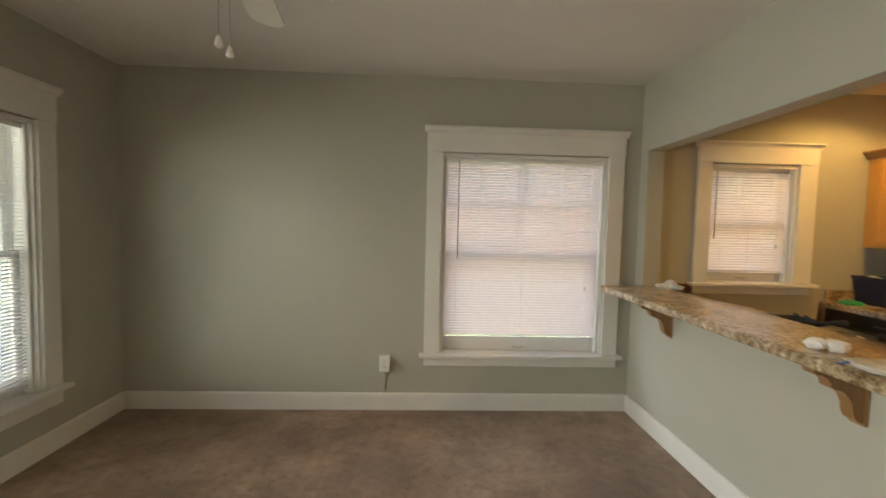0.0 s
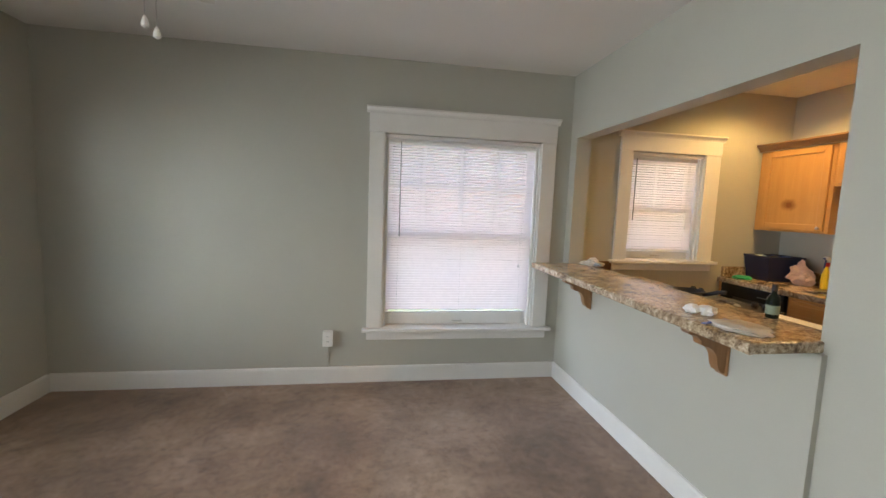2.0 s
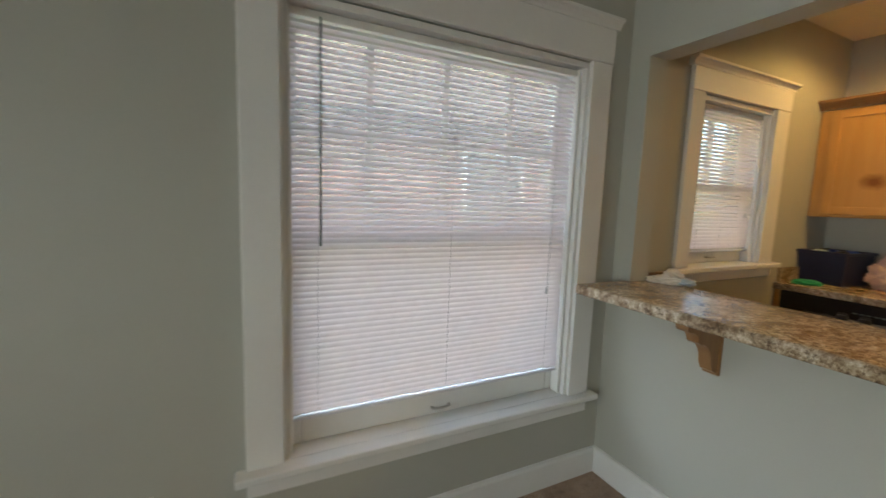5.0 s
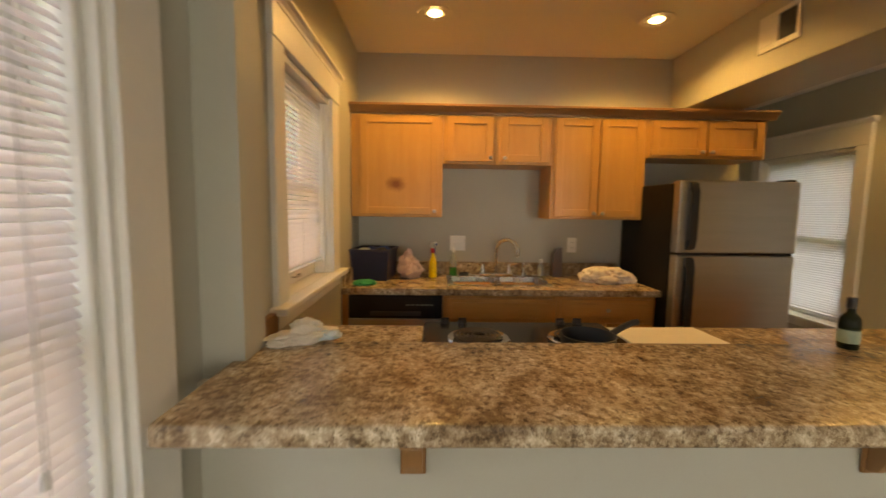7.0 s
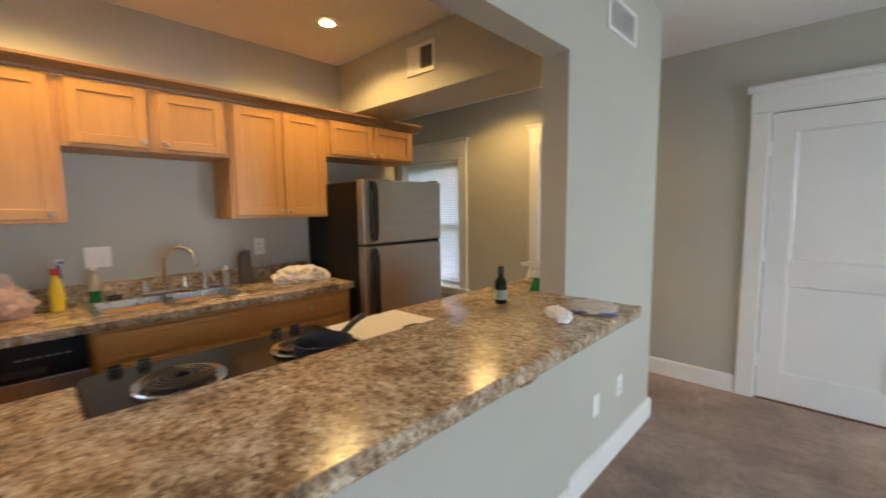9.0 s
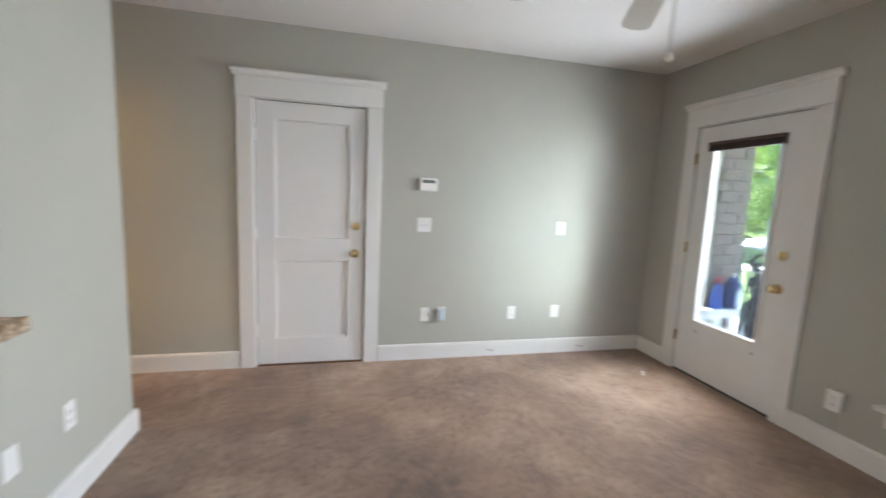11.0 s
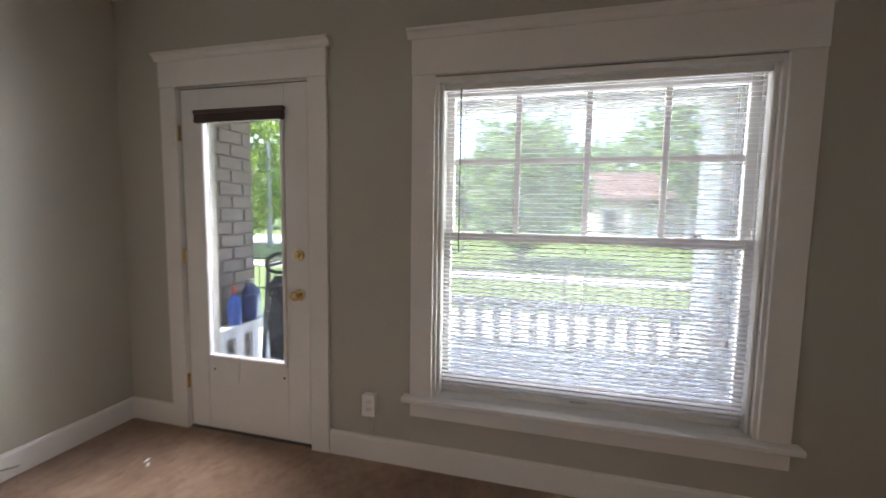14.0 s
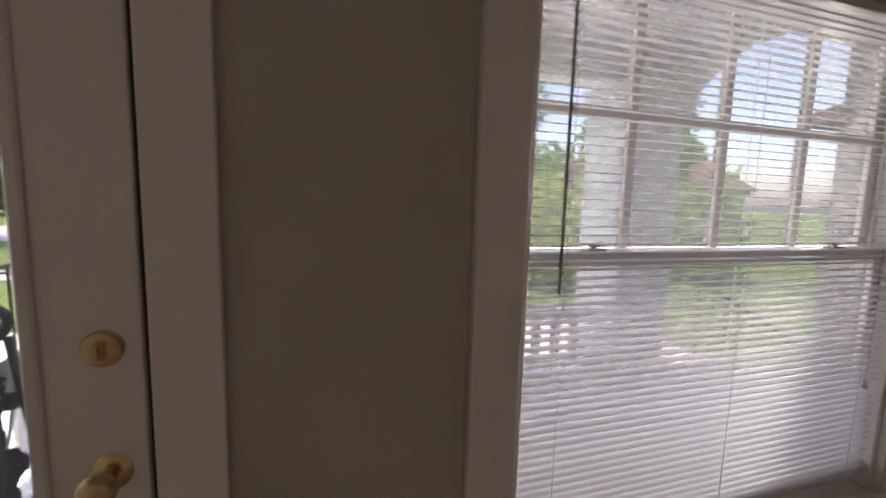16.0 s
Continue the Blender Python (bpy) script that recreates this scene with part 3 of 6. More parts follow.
def sash(parent, u0, u1, z0, z1, y, bars=(), rails=(), low=0.05, top=0.045, side=0.04, pane="glass"):
    s = part("sash", blk(u0, y, z0, u0 + side, y + 0.035, z1, r=0.003), "trim", parent)
    part("stile", blk(u1 - side, y, z0, u1, y + 0.035, z1, r=0.003), "trim", s)
    part("rail", blk(u0 + side, y, z0, u1 - side, y + 0.035, z0 + low, r=0.003), "trim", s)
    part("rail", blk(u0 + side, y, z1 - top, u1 - side, y + 0.035, z1, r=0.003), "trim", s)
    for b in bars:
        part("muntin", blk(b - 0.014, y + 0.004, z0 + low, b + 0.014, y + 0.031, z1 - top, r=0.003), "trim", s)
    edges = [u0 + side, *[b - 0.014 for b in bars], *[b + 0.014 for b in bars], u1 - side]
    edges.sort()
    for r in rails:
        for a, c in zip(edges[0::2], edges[1::2]):
            part("muntin", blk(a, y + 0.004, r - 0.014, c, y + 0.031, r + 0.014, r=0.003), "trim", s)
    cuts = [u0 + side, *bars, u1 - side]
    lev = [z0 + low, *rails, z1 - top]
    for a, c in zip(cuts, cuts[1:]):
        for d, e in zip(lev, lev[1:]):
            p = part("pane", blk(a + 0.002, y + 0.016, d + 0.002, c - 0.002, y + 0.019, e - 0.002), pane, s)
            p.visible_shadow = False
    return s


def window(name, m, label, c0, c1, i0, i1, sill, head, top, apron, check, bars, rails, stool=0.04, locks=(), pane="dimmed"):
    """A double-hung window: casing, stool, apron, jamb liner, two sashes."""
    w = thing(name, m, label, "window", kind="structure")
    casing(w, c0, c1, i0, i1, sill, head, top)
    bm = bmesh.new()
    box(bm, c0 - 0.035, -0.065, sill - 0.028, c1 + 0.035, 0.0, sill, r=0.006, seg=2)
    box(bm, i0 + 0.002, -0.001, sill - 0.028, i1 - 0.002, 0.2, sill - 0.0005)
    part("window_stool", bm, "trim", w)
    part("apron", blk(c0, -0.022, apron, c1, 0.0, sill - 0.029, r=0.003), "trim", w)
    for s, a in ((1, i0), (-1, i1)):
        part("jamb", blk(a - 0.004 * s, -0.003, sill, a + 0.016 * s, 0.258, head - 0.006), "trim", w)
        part("stop_moulding", blk(a + 0.016 * s, 0.02, sill, a + 0.034 * s, 0.075, head - 0.03, r=0.004), "trim", w)
        part("parting_bead", blk(a + 0.016 * s, 0.115, sill, a + 0.028 * s, 0.128, head - 0.03, r=0.002), "trim", w)
    part("head_jamb", blk(i0 + 0.016, -0.003, head - 0.03, i1 - 0.016, 0.258, head - 0.006), "trim", w)
    lower = sash(w, i0 + 0.017, i1 - 0.017, sill + 0.002, check + 0.02, 0.078, low=0.10, top=0.04, side=0.05, pane=pane)
    upper = sash(w, i0 + 0.017, i1 - 0.017, check - 0.02, head - 0.031, 0.130, bars, rails, low=0.04, top=0.045, side=0.05, pane=pane)
    for u in locks:
        bm = bmesh.new()
        box(bm, u - 0.028, 0.08, check + 0.0205, u + 0.028, 0.11, check + 0.026, r=0.001)
        cyl(bm, (u, 0.095, check + 0.026), (u, 0.095, check + 0.036), 0.009)
        box(bm, u - 0.02, 0.088, check + 0.03, u + 0.024, 0.098, check + 0.036, r=0.002)
        part("sash_lock", bm, "nickel", lower, "small metal sash lock")
    mid = (i0 + i1) / 2
    bm = bmesh.new()
    tube(bm, [(mid - 0.04, 0.078, sill + 0.035), (mid - 0.04, 0.062, sill + 0.035), (mid - 0.02, 0.056, sill + 0.035), (mid + 0.02, 0.056, sill + 0.035), (mid + 0.04, 0.062, sill + 0.035), (mid + 0.04, 0.078, sill + 0.035)], 0.005, 8)
    part("sash_lift", bm, "nickel", lower, "small metal sash lift")
    return w


def blind(m, label, u0, u1, z0, z1, y, tilt, pitch=0.0213, wand=None, cord=None, seed=1, slat="slat"):
    """A mini blind: headrail, slats, bottom rail, ladder cords, tilt wand."""
    b = thing("window_blind", m, label, "blind", "mini blinds")
    part("headrail", blk(u0 - 0.006, y - 0.014, z1 - 0.026, u1 + 0.006, y + 0.014, z1, r=0.002), "trim", b)
    part("bottom_rail", blk(u0, y - 0.011, z0, u1, y + 0.011, z0 + 0.013, r=0.004), "slat", b)
    bm = bmesh.new()
    n = 5
    rows = []
    for k in range(n):
        s = -0.0125 + 0.025 * k / (n - 1)
        h = 0.0022 * (1 - (s / 0.0125) ** 2)
        rows.append([bm.verts.new((e, s, h)) for e in (u0, u1)])
    for p, q in zip(rows, rows[1:]):
        bm.faces.new((p[0], p[1], q[1], q[0]))
    first = None
    rnd = random.Random(seed)
    z = z0 + 0.013 + pitch
    while z < z1 - 0.03:
        place = Matrix.Translation((0, y, z + rnd.uniform(-0.0003, 0.0003))) @ Euler((radians(tilt + rnd.uniform(-0.015, 0.015) * tilt), rnd.uniform(-0.0002, 0.0002), 0)).to_matrix().to_4x4()
        if first is None:
            first = part("slat", bm, slat, b, smooth=True)
            first.matrix_basis = place
        else:
            again(first, "slat", place, b)
        z += pitch
    for u in (u0 + 0.1, (u0 + u1) / 2, u1 - 0.1):
        bm = bmesh.new()
        cyl(bm, (u, y - 0.0135, z0 + 0.013), (u, y - 0.0135, z1 - 0.026), 0.0008, n=5)
        cyl(bm, (u, y + 0.0135, z0 + 0.013), (u, y + 0.0135, z1 - 0.026), 0.0008, n=5)
        part("ladder_cord", bm, "cord", b)
    if wand:
        u, zb = wand
        part("tilt_wand", rod((u, y - 0.02, zb), (u, y - 0.02, z1 - 0.02), 0.004, n=8), "screen", b, "grey plastic tilt wand")
    if cord:
        u, zb = cord
        bm = bmesh.new()
        cyl(bm, (u, y - 0.02, zb), (u, y - 0.02, z1 - 0.02), 0.0012, n=6)
        lathe(bm, [(0.003, 0.03), (0.006, 0.022), (0.008, 0.0)], (u, y - 0.02, zb - 0.02), 10)
        part("pull_cord", bm, "cord", b, "white pull cord with tassel")
    return b


window("window_1", on_north(), "white double-hung window with wide craftsman casing, closed blind", 0.732, 2.256, 0.85, 2.135, 0.455, 2.005, 2.197, 0.356, 1.215, (1.18, 1.50, 1.82), (1.61,), pane="hazed")
blind(on_north(), "white vinyl mini blind, slats closed, nearly down to the sash rail", 0.872, 2.115, 0.566, 1.970, 0.048, 50, 0.0213, wand=(0.98, 1.20), cord=(2.0, 0.98), seed=2, slat="slat_dense")
window("window_2", on_north(), "white double-hung kitchen window with closed blind", 2.842, 3.814, 2.955, 3.665, 1.05, 1.99, 2.155, 0.96, 1.50, (3.305,), (), pane="hazed")
blind(on_north(), "white vinyl mini blind, slats closed, in the kitchen window", 2.985, 3.645, 1.118, 1.955, 0.048, 51, 0.0213, wand=(3.03, 1.40), cord=(3.55, 1.35), seed=3, slat="slat_dense")
window("window_3", on_west(), "wide white double-hung window with muntins, open blind, view of the porch", 1.525, 3.205, 1.64, 3.085, 0.40, 2.0, 2.215, 0.285, 1.225, (2.03, 2.36, 2.70), (1.605,), locks=(1.90, 2.83))
blind(on_west(), "white vinyl mini blind, slats open, porch visible through it", 1.68, 3.045, 0.445, 1.965, 0.048, 6, wand=(1.76, 1.15), cord=(2.96, 0.80), seed=4)
window("window_4", on_south(), "white double-hung window with closed blind in the back hall", -5.86, -4.645, -5.75, -4.76, 0.45, 1.98, 2.20, 0.35, 1.2, (-5.25,), (), pane="hazed")
blind(on_south(), "white vinyl mini blind, slats half open, in the back hall window", -5.72, -4.79, 0.50, 1.95, 0.048, 74, 0.0215, seed=5, slat="slat")


def hinge(parent, u, z, y=-0.012, material="brass", label="worn brass hinge"):
    bm = bmesh.new()
    cyl(bm, (u, y, z - 0.045), (u, y, z + 0.045), 0.006, n=10)
    box(bm, u - 0.014, y + 0.004, z - 0.044, u + 0.014, y + 0.008, z + 0.044, r=0.001)
    part("hinge", bm, material, parent, label)


def knob(parent, u, z, y):
    bm = bmesh.new()
    rot = Matrix.Translation((u, y, z)) @ Euler((radians(90), 0, 0)).to_matrix().to_4x4()
    lathe(bm, [(0.032, 0.0), (0.033, 0.004), (0.026, 0.009), (0.012, 0.012), (0.011, 0.028), (0.020, 0.034), (0.028, 0.045), (0.029, 0.055), (0.022, 0.066), (0.008, 0.070)], n=24)
    bmesh.ops.transform(bm, matrix=rot, verts=bm.verts)
    part("door_knob", bm, "brass", parent, "brass door knob", smooth=True)


def deadbolt(parent, u, z, y):
    bm = bmesh.new()
    rot = Matrix.Translation((u, y, z)) @ Euler((radians(90), 0, 0)).to_matrix().to_4x4()
    lathe(bm, [(0.031, 0.0), (0.032, 0.006), (0.028, 0.014), (0.012, 0.016)], n=24)
    box(bm, -0.007, -0.016, 0.014, 0.007, 0.016, 0.032, r=0.004)
    bmesh.ops.transform(bm, matrix=rot, verts=bm.verts)
    part("deadbolt", bm, "brass", parent, "brass thumb-turn deadbolt", smooth=True)


def door_frame(d, u0, u1, head, zt, c=0.112):
    casing(d, u0 - c - 0.006, u1 + c + 0.006, u0 - 0.008, u1 + 0.008, 0.0, head + 0.008, zt)
    for s, a in ((1, u0 - 0.008), (-1, u1 + 0.008)):
        part("jamb", blk(a - 0.004 * s, -0.002, 0, a + 0.005 * s, 0.14, head + 0.006), "trim", d)
    part("head_jamb", blk(u0 - 0.003, -0.002, head + 0.003, u1 + 0.003, 0.14, head + 0.010), "trim", d)
    # Near-black strips put the shade of the leaf's gaps into colour.
    part("gap_shade", blk(u1 - 0.0095, 0.016, 0.014, u1 + 0.0025, 0.05, head, r=0.0), "slot", d, "dark strip standing in for the shade in the door gap")
    part("gap_shade", blk(u0 - 0.0025, 0.016, 0.014, u0 + 0.0025, 0.05, head, r=0.0), "slot", d, "dark strip standing in for the shade in the door gap")
    part("gap_shade", blk(u0 + 0.003, 0.016, head - 0.0028, u1 - 0.004, 0.05, head + 0.0028, r=0.0), "slot", d, "dark strip standing in for the shade in the door gap")


# panelled door in the south wall
d = thing("door_1", on_south(), "white two-panel wooden door with brass knob and deadbolt, shut", "door", kind="structure")
a0, a1 = -1.905, -1.10
door_frame(d, a0, a1, 2.027, 2.222)
leaf = part("leaf", blk(a0 + 0.003, 0.008, 0.012, a0 + 0.135, 0.046, 2.024, r=0.002), "door", d)
part("stile", blk(a1 - 0.125, 0.008, 0.012, a1 - 0.003, 0.046, 2.024, r=0.002), "door", leaf)
for z0, z1 in ((0.012, 0.215), (0.845, 1.015), (1.895, 2.024)):
    part("rail", blk(a0 + 0.135, 0.0085, z0, a1 - 0.125, 0.0455, z1, r=0.002), "door", leaf)
for z0, z1 in ((0.215, 0.845), (1.015, 1.895)):
    part("panel", blk(a0 + 0.13, 0.026, z0 - 0.004, a1 - 0.12, 0.034, z1 + 0.004), "door", leaf)
    bm = bmesh.new()
    p0, p1 = a0 + 0.135, a1 - 0.125
    for q in ((p0, z0, p1, z0 + 0.012), (p0, z1 - 0.012, p1, z1), (p0, z0 + 0.012, p0 + 0.012, z1 - 0.012), (p1 - 0.012, z0 + 0.012, p1, z1 - 0.012)):
        box(bm, q[0], 0.014, q[1], q[2], 0.027, q[3], r=0.005)
    part("panel_moulding", bm, "door", leaf)
knob(d, a1 - 0.075, 0.905, 0.008)
deadbolt(d, a1 - 0.07, 1.12, 0.008)
for z in (0.29, 1.05, 1.78):
    hinge(d, a0 - 0.002, z, -0.012, "trim", "white painted hinge")
part("threshold", blk(a0 - 0.002, 0.0, 0.0, a1 + 0.002, 0.12, 0.010), "oldwood", d)

# glazed door in the west wall
d = thing("door_2", on_west(), "white entrance door with one tall glass pane, shut, raised shade", "door", kind="structure")
a0, a1 = 0.098, 0.938
door_frame(d, a0, a1, 2.027, 2.225)
leaf = part("leaf", blk(a0 + 0.003, 0.006, 0.014, 0.235, 0.048, 2.024, r=0.002), "door", d)
part("stile", blk(0.785, 0.006, 0.014, a1 - 0.010, 0.048, 2.024, r=0.002), "door", leaf)
part("rail", blk(0.235, 0.0065, 0.014, 0.785, 0.0475, 0.455, r=0.002), "door", leaf)
part("rail", blk(0.235, 0.0065, 1.895, 0.785, 0.0475, 2.024, r=0.002), "door", leaf)
for q in ((0.235, 0.455, 0.785, 0.475), (0.235, 1.875, 0.785, 1.895), (0.235, 0.475, 0.257, 1.875), (0.763, 0.475, 0.785, 1.875)):
    part("glazing_bead", blk(q[0], -0.004, q[1], q[2], 0.05, q[3], r=0.004), "door", leaf)
p = part("pane", blk(0.255, 0.024, 0.473, 0.765, 0.028, 1.877), "doorglass", leaf)
p.visible_shadow = False
knob(d, 0.872, 0.878, 0.006)
deadbolt(d, 0.872, 1.10, 0.006)
for z in (0.30, 1.06, 1.78):
    hinge(d, a0 - 0.002, z)
part("threshold", blk(a0 - 0.004, 0.0, 0.0, a1 + 0.004, 0.2, 0.011), "slot", d)
for u in (0.28, 0.76):
    part("screw_hole", rod((u, 0.004, 0.385), (u, 0.0065, 0.385), 0.007, n=10), "slot", leaf)
sh = thing("pleated_blind", on_west(), "dark brown pleated blind pulled fully up above the door glass", "blind")
part("folded_cloth", blk(0.225, -0.034, 1.828, 0.80, -0.006, 1.876, r=0.003), mat("brown_shade_cloth", (0.045, 0.030, 0.026), rough=0.7, fine=200, relief=0.4), sh)
part("shade_rail", blk(0.222, -0.036, 1.877, 0.803, -0.004, 1.898, r=0.002), mat("bronze_shade_rail", (0.10, 0.07, 0.055), rough=0.35, metal=0.5), sh)
bm = bmesh.new()
tube(bm, [(0.47, -0.007, 0.48), (0.468, -0.008, 0.42), (0.462, -0.007, 0.38), (0.46, -0.009, 0.325)], 0.0035, 8)
part("door_cord", bm, "cord", sh, "short white cord hanging on the door")

# Unseen slabs added so that no daylight leaks in round the south doors.
tagged(part("leak_block_behind_doors", blk(0.6, -0.80, -0.1, 4.2, -0.70, 2.7), "wall"), "unseen plain wall added to stop light leaking round the doors", "wall", kind="structure")
tagged(part("leak_block_over_doors", blk(0.6, -0.70, 2.4, 4.2, -0.561, 2.5), "wall"), "unseen plain lid added to stop light leaking over the doors", "ceiling", kind="structure")

# closet door at the back hall
d = thing("door_3", on_south(), "white painted closet door in wide casing, shut", "door", kind="structure")
a0, a1 = -3.69, -2.93
door_frame(d, a0, a1, 2.027, 2.215)
leaf = part("leaf", blk(a0 + 0.003, 0.012, 0.012, a1 - 0.003, 0.05, 2.024, r=0.002), "door", d)
knob(d, a0 + 0.07, 0.95, 0.012)
for z in (0.3, 1.78):
    hinge(d, a1 + 0.002, z)


# ---- outlets, switches, thermostat ----
def plate(m, label, u, z, kind="outlet", wide=0.072, high=0.116):
    o = thing("wall_" + kind, m, label, kind, "wall plates")
    part("cover_plate", blk(u - wide / 2, -0.007, z - high / 2, u + wide / 2, 0.0, z + high / 2, r=0.0025, seg=2), "plastic", o)
    if kind == "outlet":
        for dz in (-0.02, 0.02):
            s = part("socket", blk(u - 0.016, -0.0095, z + dz - 0.014, u + 0.016, -0.0065, z + dz + 0.014, r=0.004), "plastic", o)
            for du in (-0.006, 0.006):
                part("slot", blk(u + du - 0.0012, -0.0102, z + dz - 0.005, u + du + 0.0012, -0.0094, z + dz + 0.006), "slot", s)
    elif kind == "switch":
        k = 1 if wide < 0.09 else 2
        for i in range(k):
            du = 0 if k == 1 else (-0.023 + 0.046 * i)
            bm = bmesh.new()
            prism(bm, [(-0.007, z - 0.012), (-0.019, z + 0.008), (-0.012, z + 0.012), (-0.007, z + 0.012)], u + du - 0.005, u + du + 0.005, "x")
            part("toggle", bm, "plastic", o)
    elif kind == "box":
        part("box_body", blk(u - 0.032, -0.035, z - 0.05, u + 0.032, -0.0068, z + 0.05, r=0.004), "plastic", o)
    return o


o = plate(pose(0, YN - 0.040, 0, 0, 0, NORTH), "white raised outlet box with surface conduit to the baseboard", 0.435, 0.375, "outlet", 0.078, 0.122)
part("conduit", blk(0.428, 0.026, 0.134, 0.441, 0.0395, 0.315, r=0.002), "wall", o)
part("outlet_box", blk(0.3985, 0.0003, 0.3165, 0.4715, 0.0397, 0.4335, r=0.003), "plastic", o)
o = plate(pose(XW + 0.034, 0, 0, 0, 0, WEST), "white raised outlet box with surface conduit to the baseboard", 1.300, 0.318, "outlet", 0.074, 0.12)
part("conduit", blk(1.294, 0.022, 0.134, 1.306, 0.0335, 0.258, r=0.002), "wall", o)
part("outlet_box", blk(1.2655, 0.0003, 0.2605, 1.3345, 0.0337, 0.3755, r=0.003), "plastic", o)
plate(on_south(), "white blank cover plate low on the wall", -0.588, 0.39, "blank")
o = plate(on_south(), "white outlet with a grey plug-in adapter", -0.447, 0.395, "outlet")
part("adapter", blk(-0.475, -0.045, 0.345, -0.42, -0.0105, 0.44, r=0.005), "label", o, "grey plug-in adapter")
plate(on_south(), "white duplex outlet above the baseboard", 0.198, 0.387, "outlet")
plate(on_south(), "white blank cover plate above the baseboard", 0.620, 0.392, "blank", 0.082)
plate(on_south(), "white double toggle switch plate beside the door", -0.622, 1.148, "switch", 0.118)
plate(on_south(), "white single toggle switch plate", 0.618, 1.15, "switch", 0.08)
plate(pose(XE, 0, 0, 0, 0, EAST), "white blank plate low on the bar wall", -1.305, 0.392, "blank")
plate(pose(XE, 0, 0, 0, 0, EAST), "white duplex outlet low on the bar wall", -0.985, 0.39, "outlet")
plate(pose(4.55, 0, 0, 0, 0, EAST), "white double switch plate over the sink counter", -2.975, 1.15, "switch", 0.118)
plate(pose(4.55, 0, 0, 0, 0, EAST), "white duplex outlet over the counter", -2.08, 1.145, "outlet")
t = thing("thermostat", on_south(), "white wall thermostat with grey display", "thermostat")
part("body", blk(-0.675, -0.028, 1.423, -0.527, 0.0, 1.527, r=0.006, seg=2), "plastic", t)
part("display", blk(-0.655, -0.0295, 1.487, -0.547, -0.0275, 1.513), "screen", t, "grey display")
for i in range(3):
    part("button", blk(-0.65 + i * 0.036, -0.0305, 1.438, -0.625 + i * 0.036, -0.0275, 1.446, r=0.001), "plastic", t)
for u in (-0.02, 0.86):
    c = thing("door_stop", on_south(), "small dark spring door stop on the baseboard", "door stop")
    part("spring", rod((u, -0.018, 0.062), (u + 0.05, -0.065, 0.066), 0.005, n=8), "nickel", c)


# ---- the bar ----
bm = bmesh.new()
prism(bm, [(2.092, 1.654), (2.389, 1.654), (2.389, 1.657), (2.555, 1.657), (2.555, 3.632), (2.389, 3.632), (2.389, 3.664), (2.092, 3.664)], 0.976, 1.020)
bmesh.ops.recalc_face_normals(bm, faces=bm.faces)
bmesh.ops.bevel(bm, geom=[e for e in bm.edges if e.verts[0].co.x > 2.5 and e.verts[1].co.x > 2.5 and abs(e.verts[0].co.z - e.verts[1].co.z) < 1e-4], offset=0.010, segments=3, profile=0.5, affect="EDGES")


def edge_outline(outer, inner):
    """Half of a rounded worktop edge, seen from its end."""
    s = 0.010 if inner > outer else -0.010
    turns = [radians(90 * i / 5) for i in range(6)]
    low = [(outer + s * (1 - math.sin(a)), 0.986 - 0.010 * math.cos(a)) for a in turns]
    high = [(outer + s * (1 - math.cos(a)), 1.010 + 0.010 * math.sin(a)) for a in turns]
    return [(inner, 0.976), *low, *high, (inner, 1.020)]


front = prism(bmesh.new(), edge_outline(2.078, 2.092), 1.640, 3.664, "y")
end = prism(bmesh.new(), edge_outline(1.640, 1.654), 2.092, 2.389, "x")
for e in (front, end):
    bmesh.ops.recalc_face_normals(e, faces=e.faces)
bar = thing("bar_counter", pose(0, 0, 0), "mottled brown stone-look laminate bar top with rounded edge", "bar counter")
part("bar_top", bm, "laminate", bar, smooth=True)
part("front_edge", front, "laminate", bar, smooth=True)
part("end_edge", end, "laminate", bar, smooth=True)


def corbel(y):
    c = thing("corbel", pose(2.3645, y, 0, 0, 0, 0), "stained brown wooden corbel carrying the bar top", "corbel", "corbels under the bar")
    pts = [(0.0, 0.975), (-0.215, 0.975), (-0.215, 0.945)]
    for i in range(9):
        a = radians(90 * i / 8)
        pts.append((-0.205 + 0.06 * math.sin(a) * 1.0, 0.935 - 0.045 * (1 - math.cos(a))))
    for i in range(11):
        a = radians(90 * i / 10)
        pts.append((-0.130 + 0.075 * math.sin(a), 0.880 - 0.085 * (1 - math.cos(a))))
    pts += [(-0.048, 0.780), (-0.040, 0.765), (-0.022, 0.755), (0.0, 0.755)]
    bm = prism(bmesh.new(), [(p[0], p[1]) for p in pts], -0.024, 0.024, "y")
    bmesh.ops.recalc_face_normals(bm, faces=bm.faces)
    part("bracket", bm, "corbel", c, smooth=True, angle=30)
    part("back_plate", blk(-0.012, -0.032, 0.742, -0.0005, 0.032, 0.974, r=0.003), "corbel", c)
    return c


corbel(3.21)
corbel(2.02)

# ---- ceiling fan ----
FX, FY = 0.20, 1.68
fan = thing("ceiling_fan", pose(FX, FY, 0), "white five-blade ceiling fan with two pull chains, at rest", "ceiling fan")
part("canopy", lathe(bmesh.new(), [(0.03, 2.44), (0.05, 2.46), (0.072, 2.53), (0.075, 2.558), (0.02, 2.5585)]), "trim", fan, smooth=True)
part("downrod", rod((0, 0, 2.33), (0, 0, 2.45), 0.012), "trim", fan)
part("motor_housing", lathe(bmesh.new(), [(0.05, 2.165), (0.085, 2.175), (0.125, 2.20), (0.13, 2.25), (0.125, 2.30), (0.09, 2.335), (0.03, 2.345)]), "trim", fan, smooth=True)
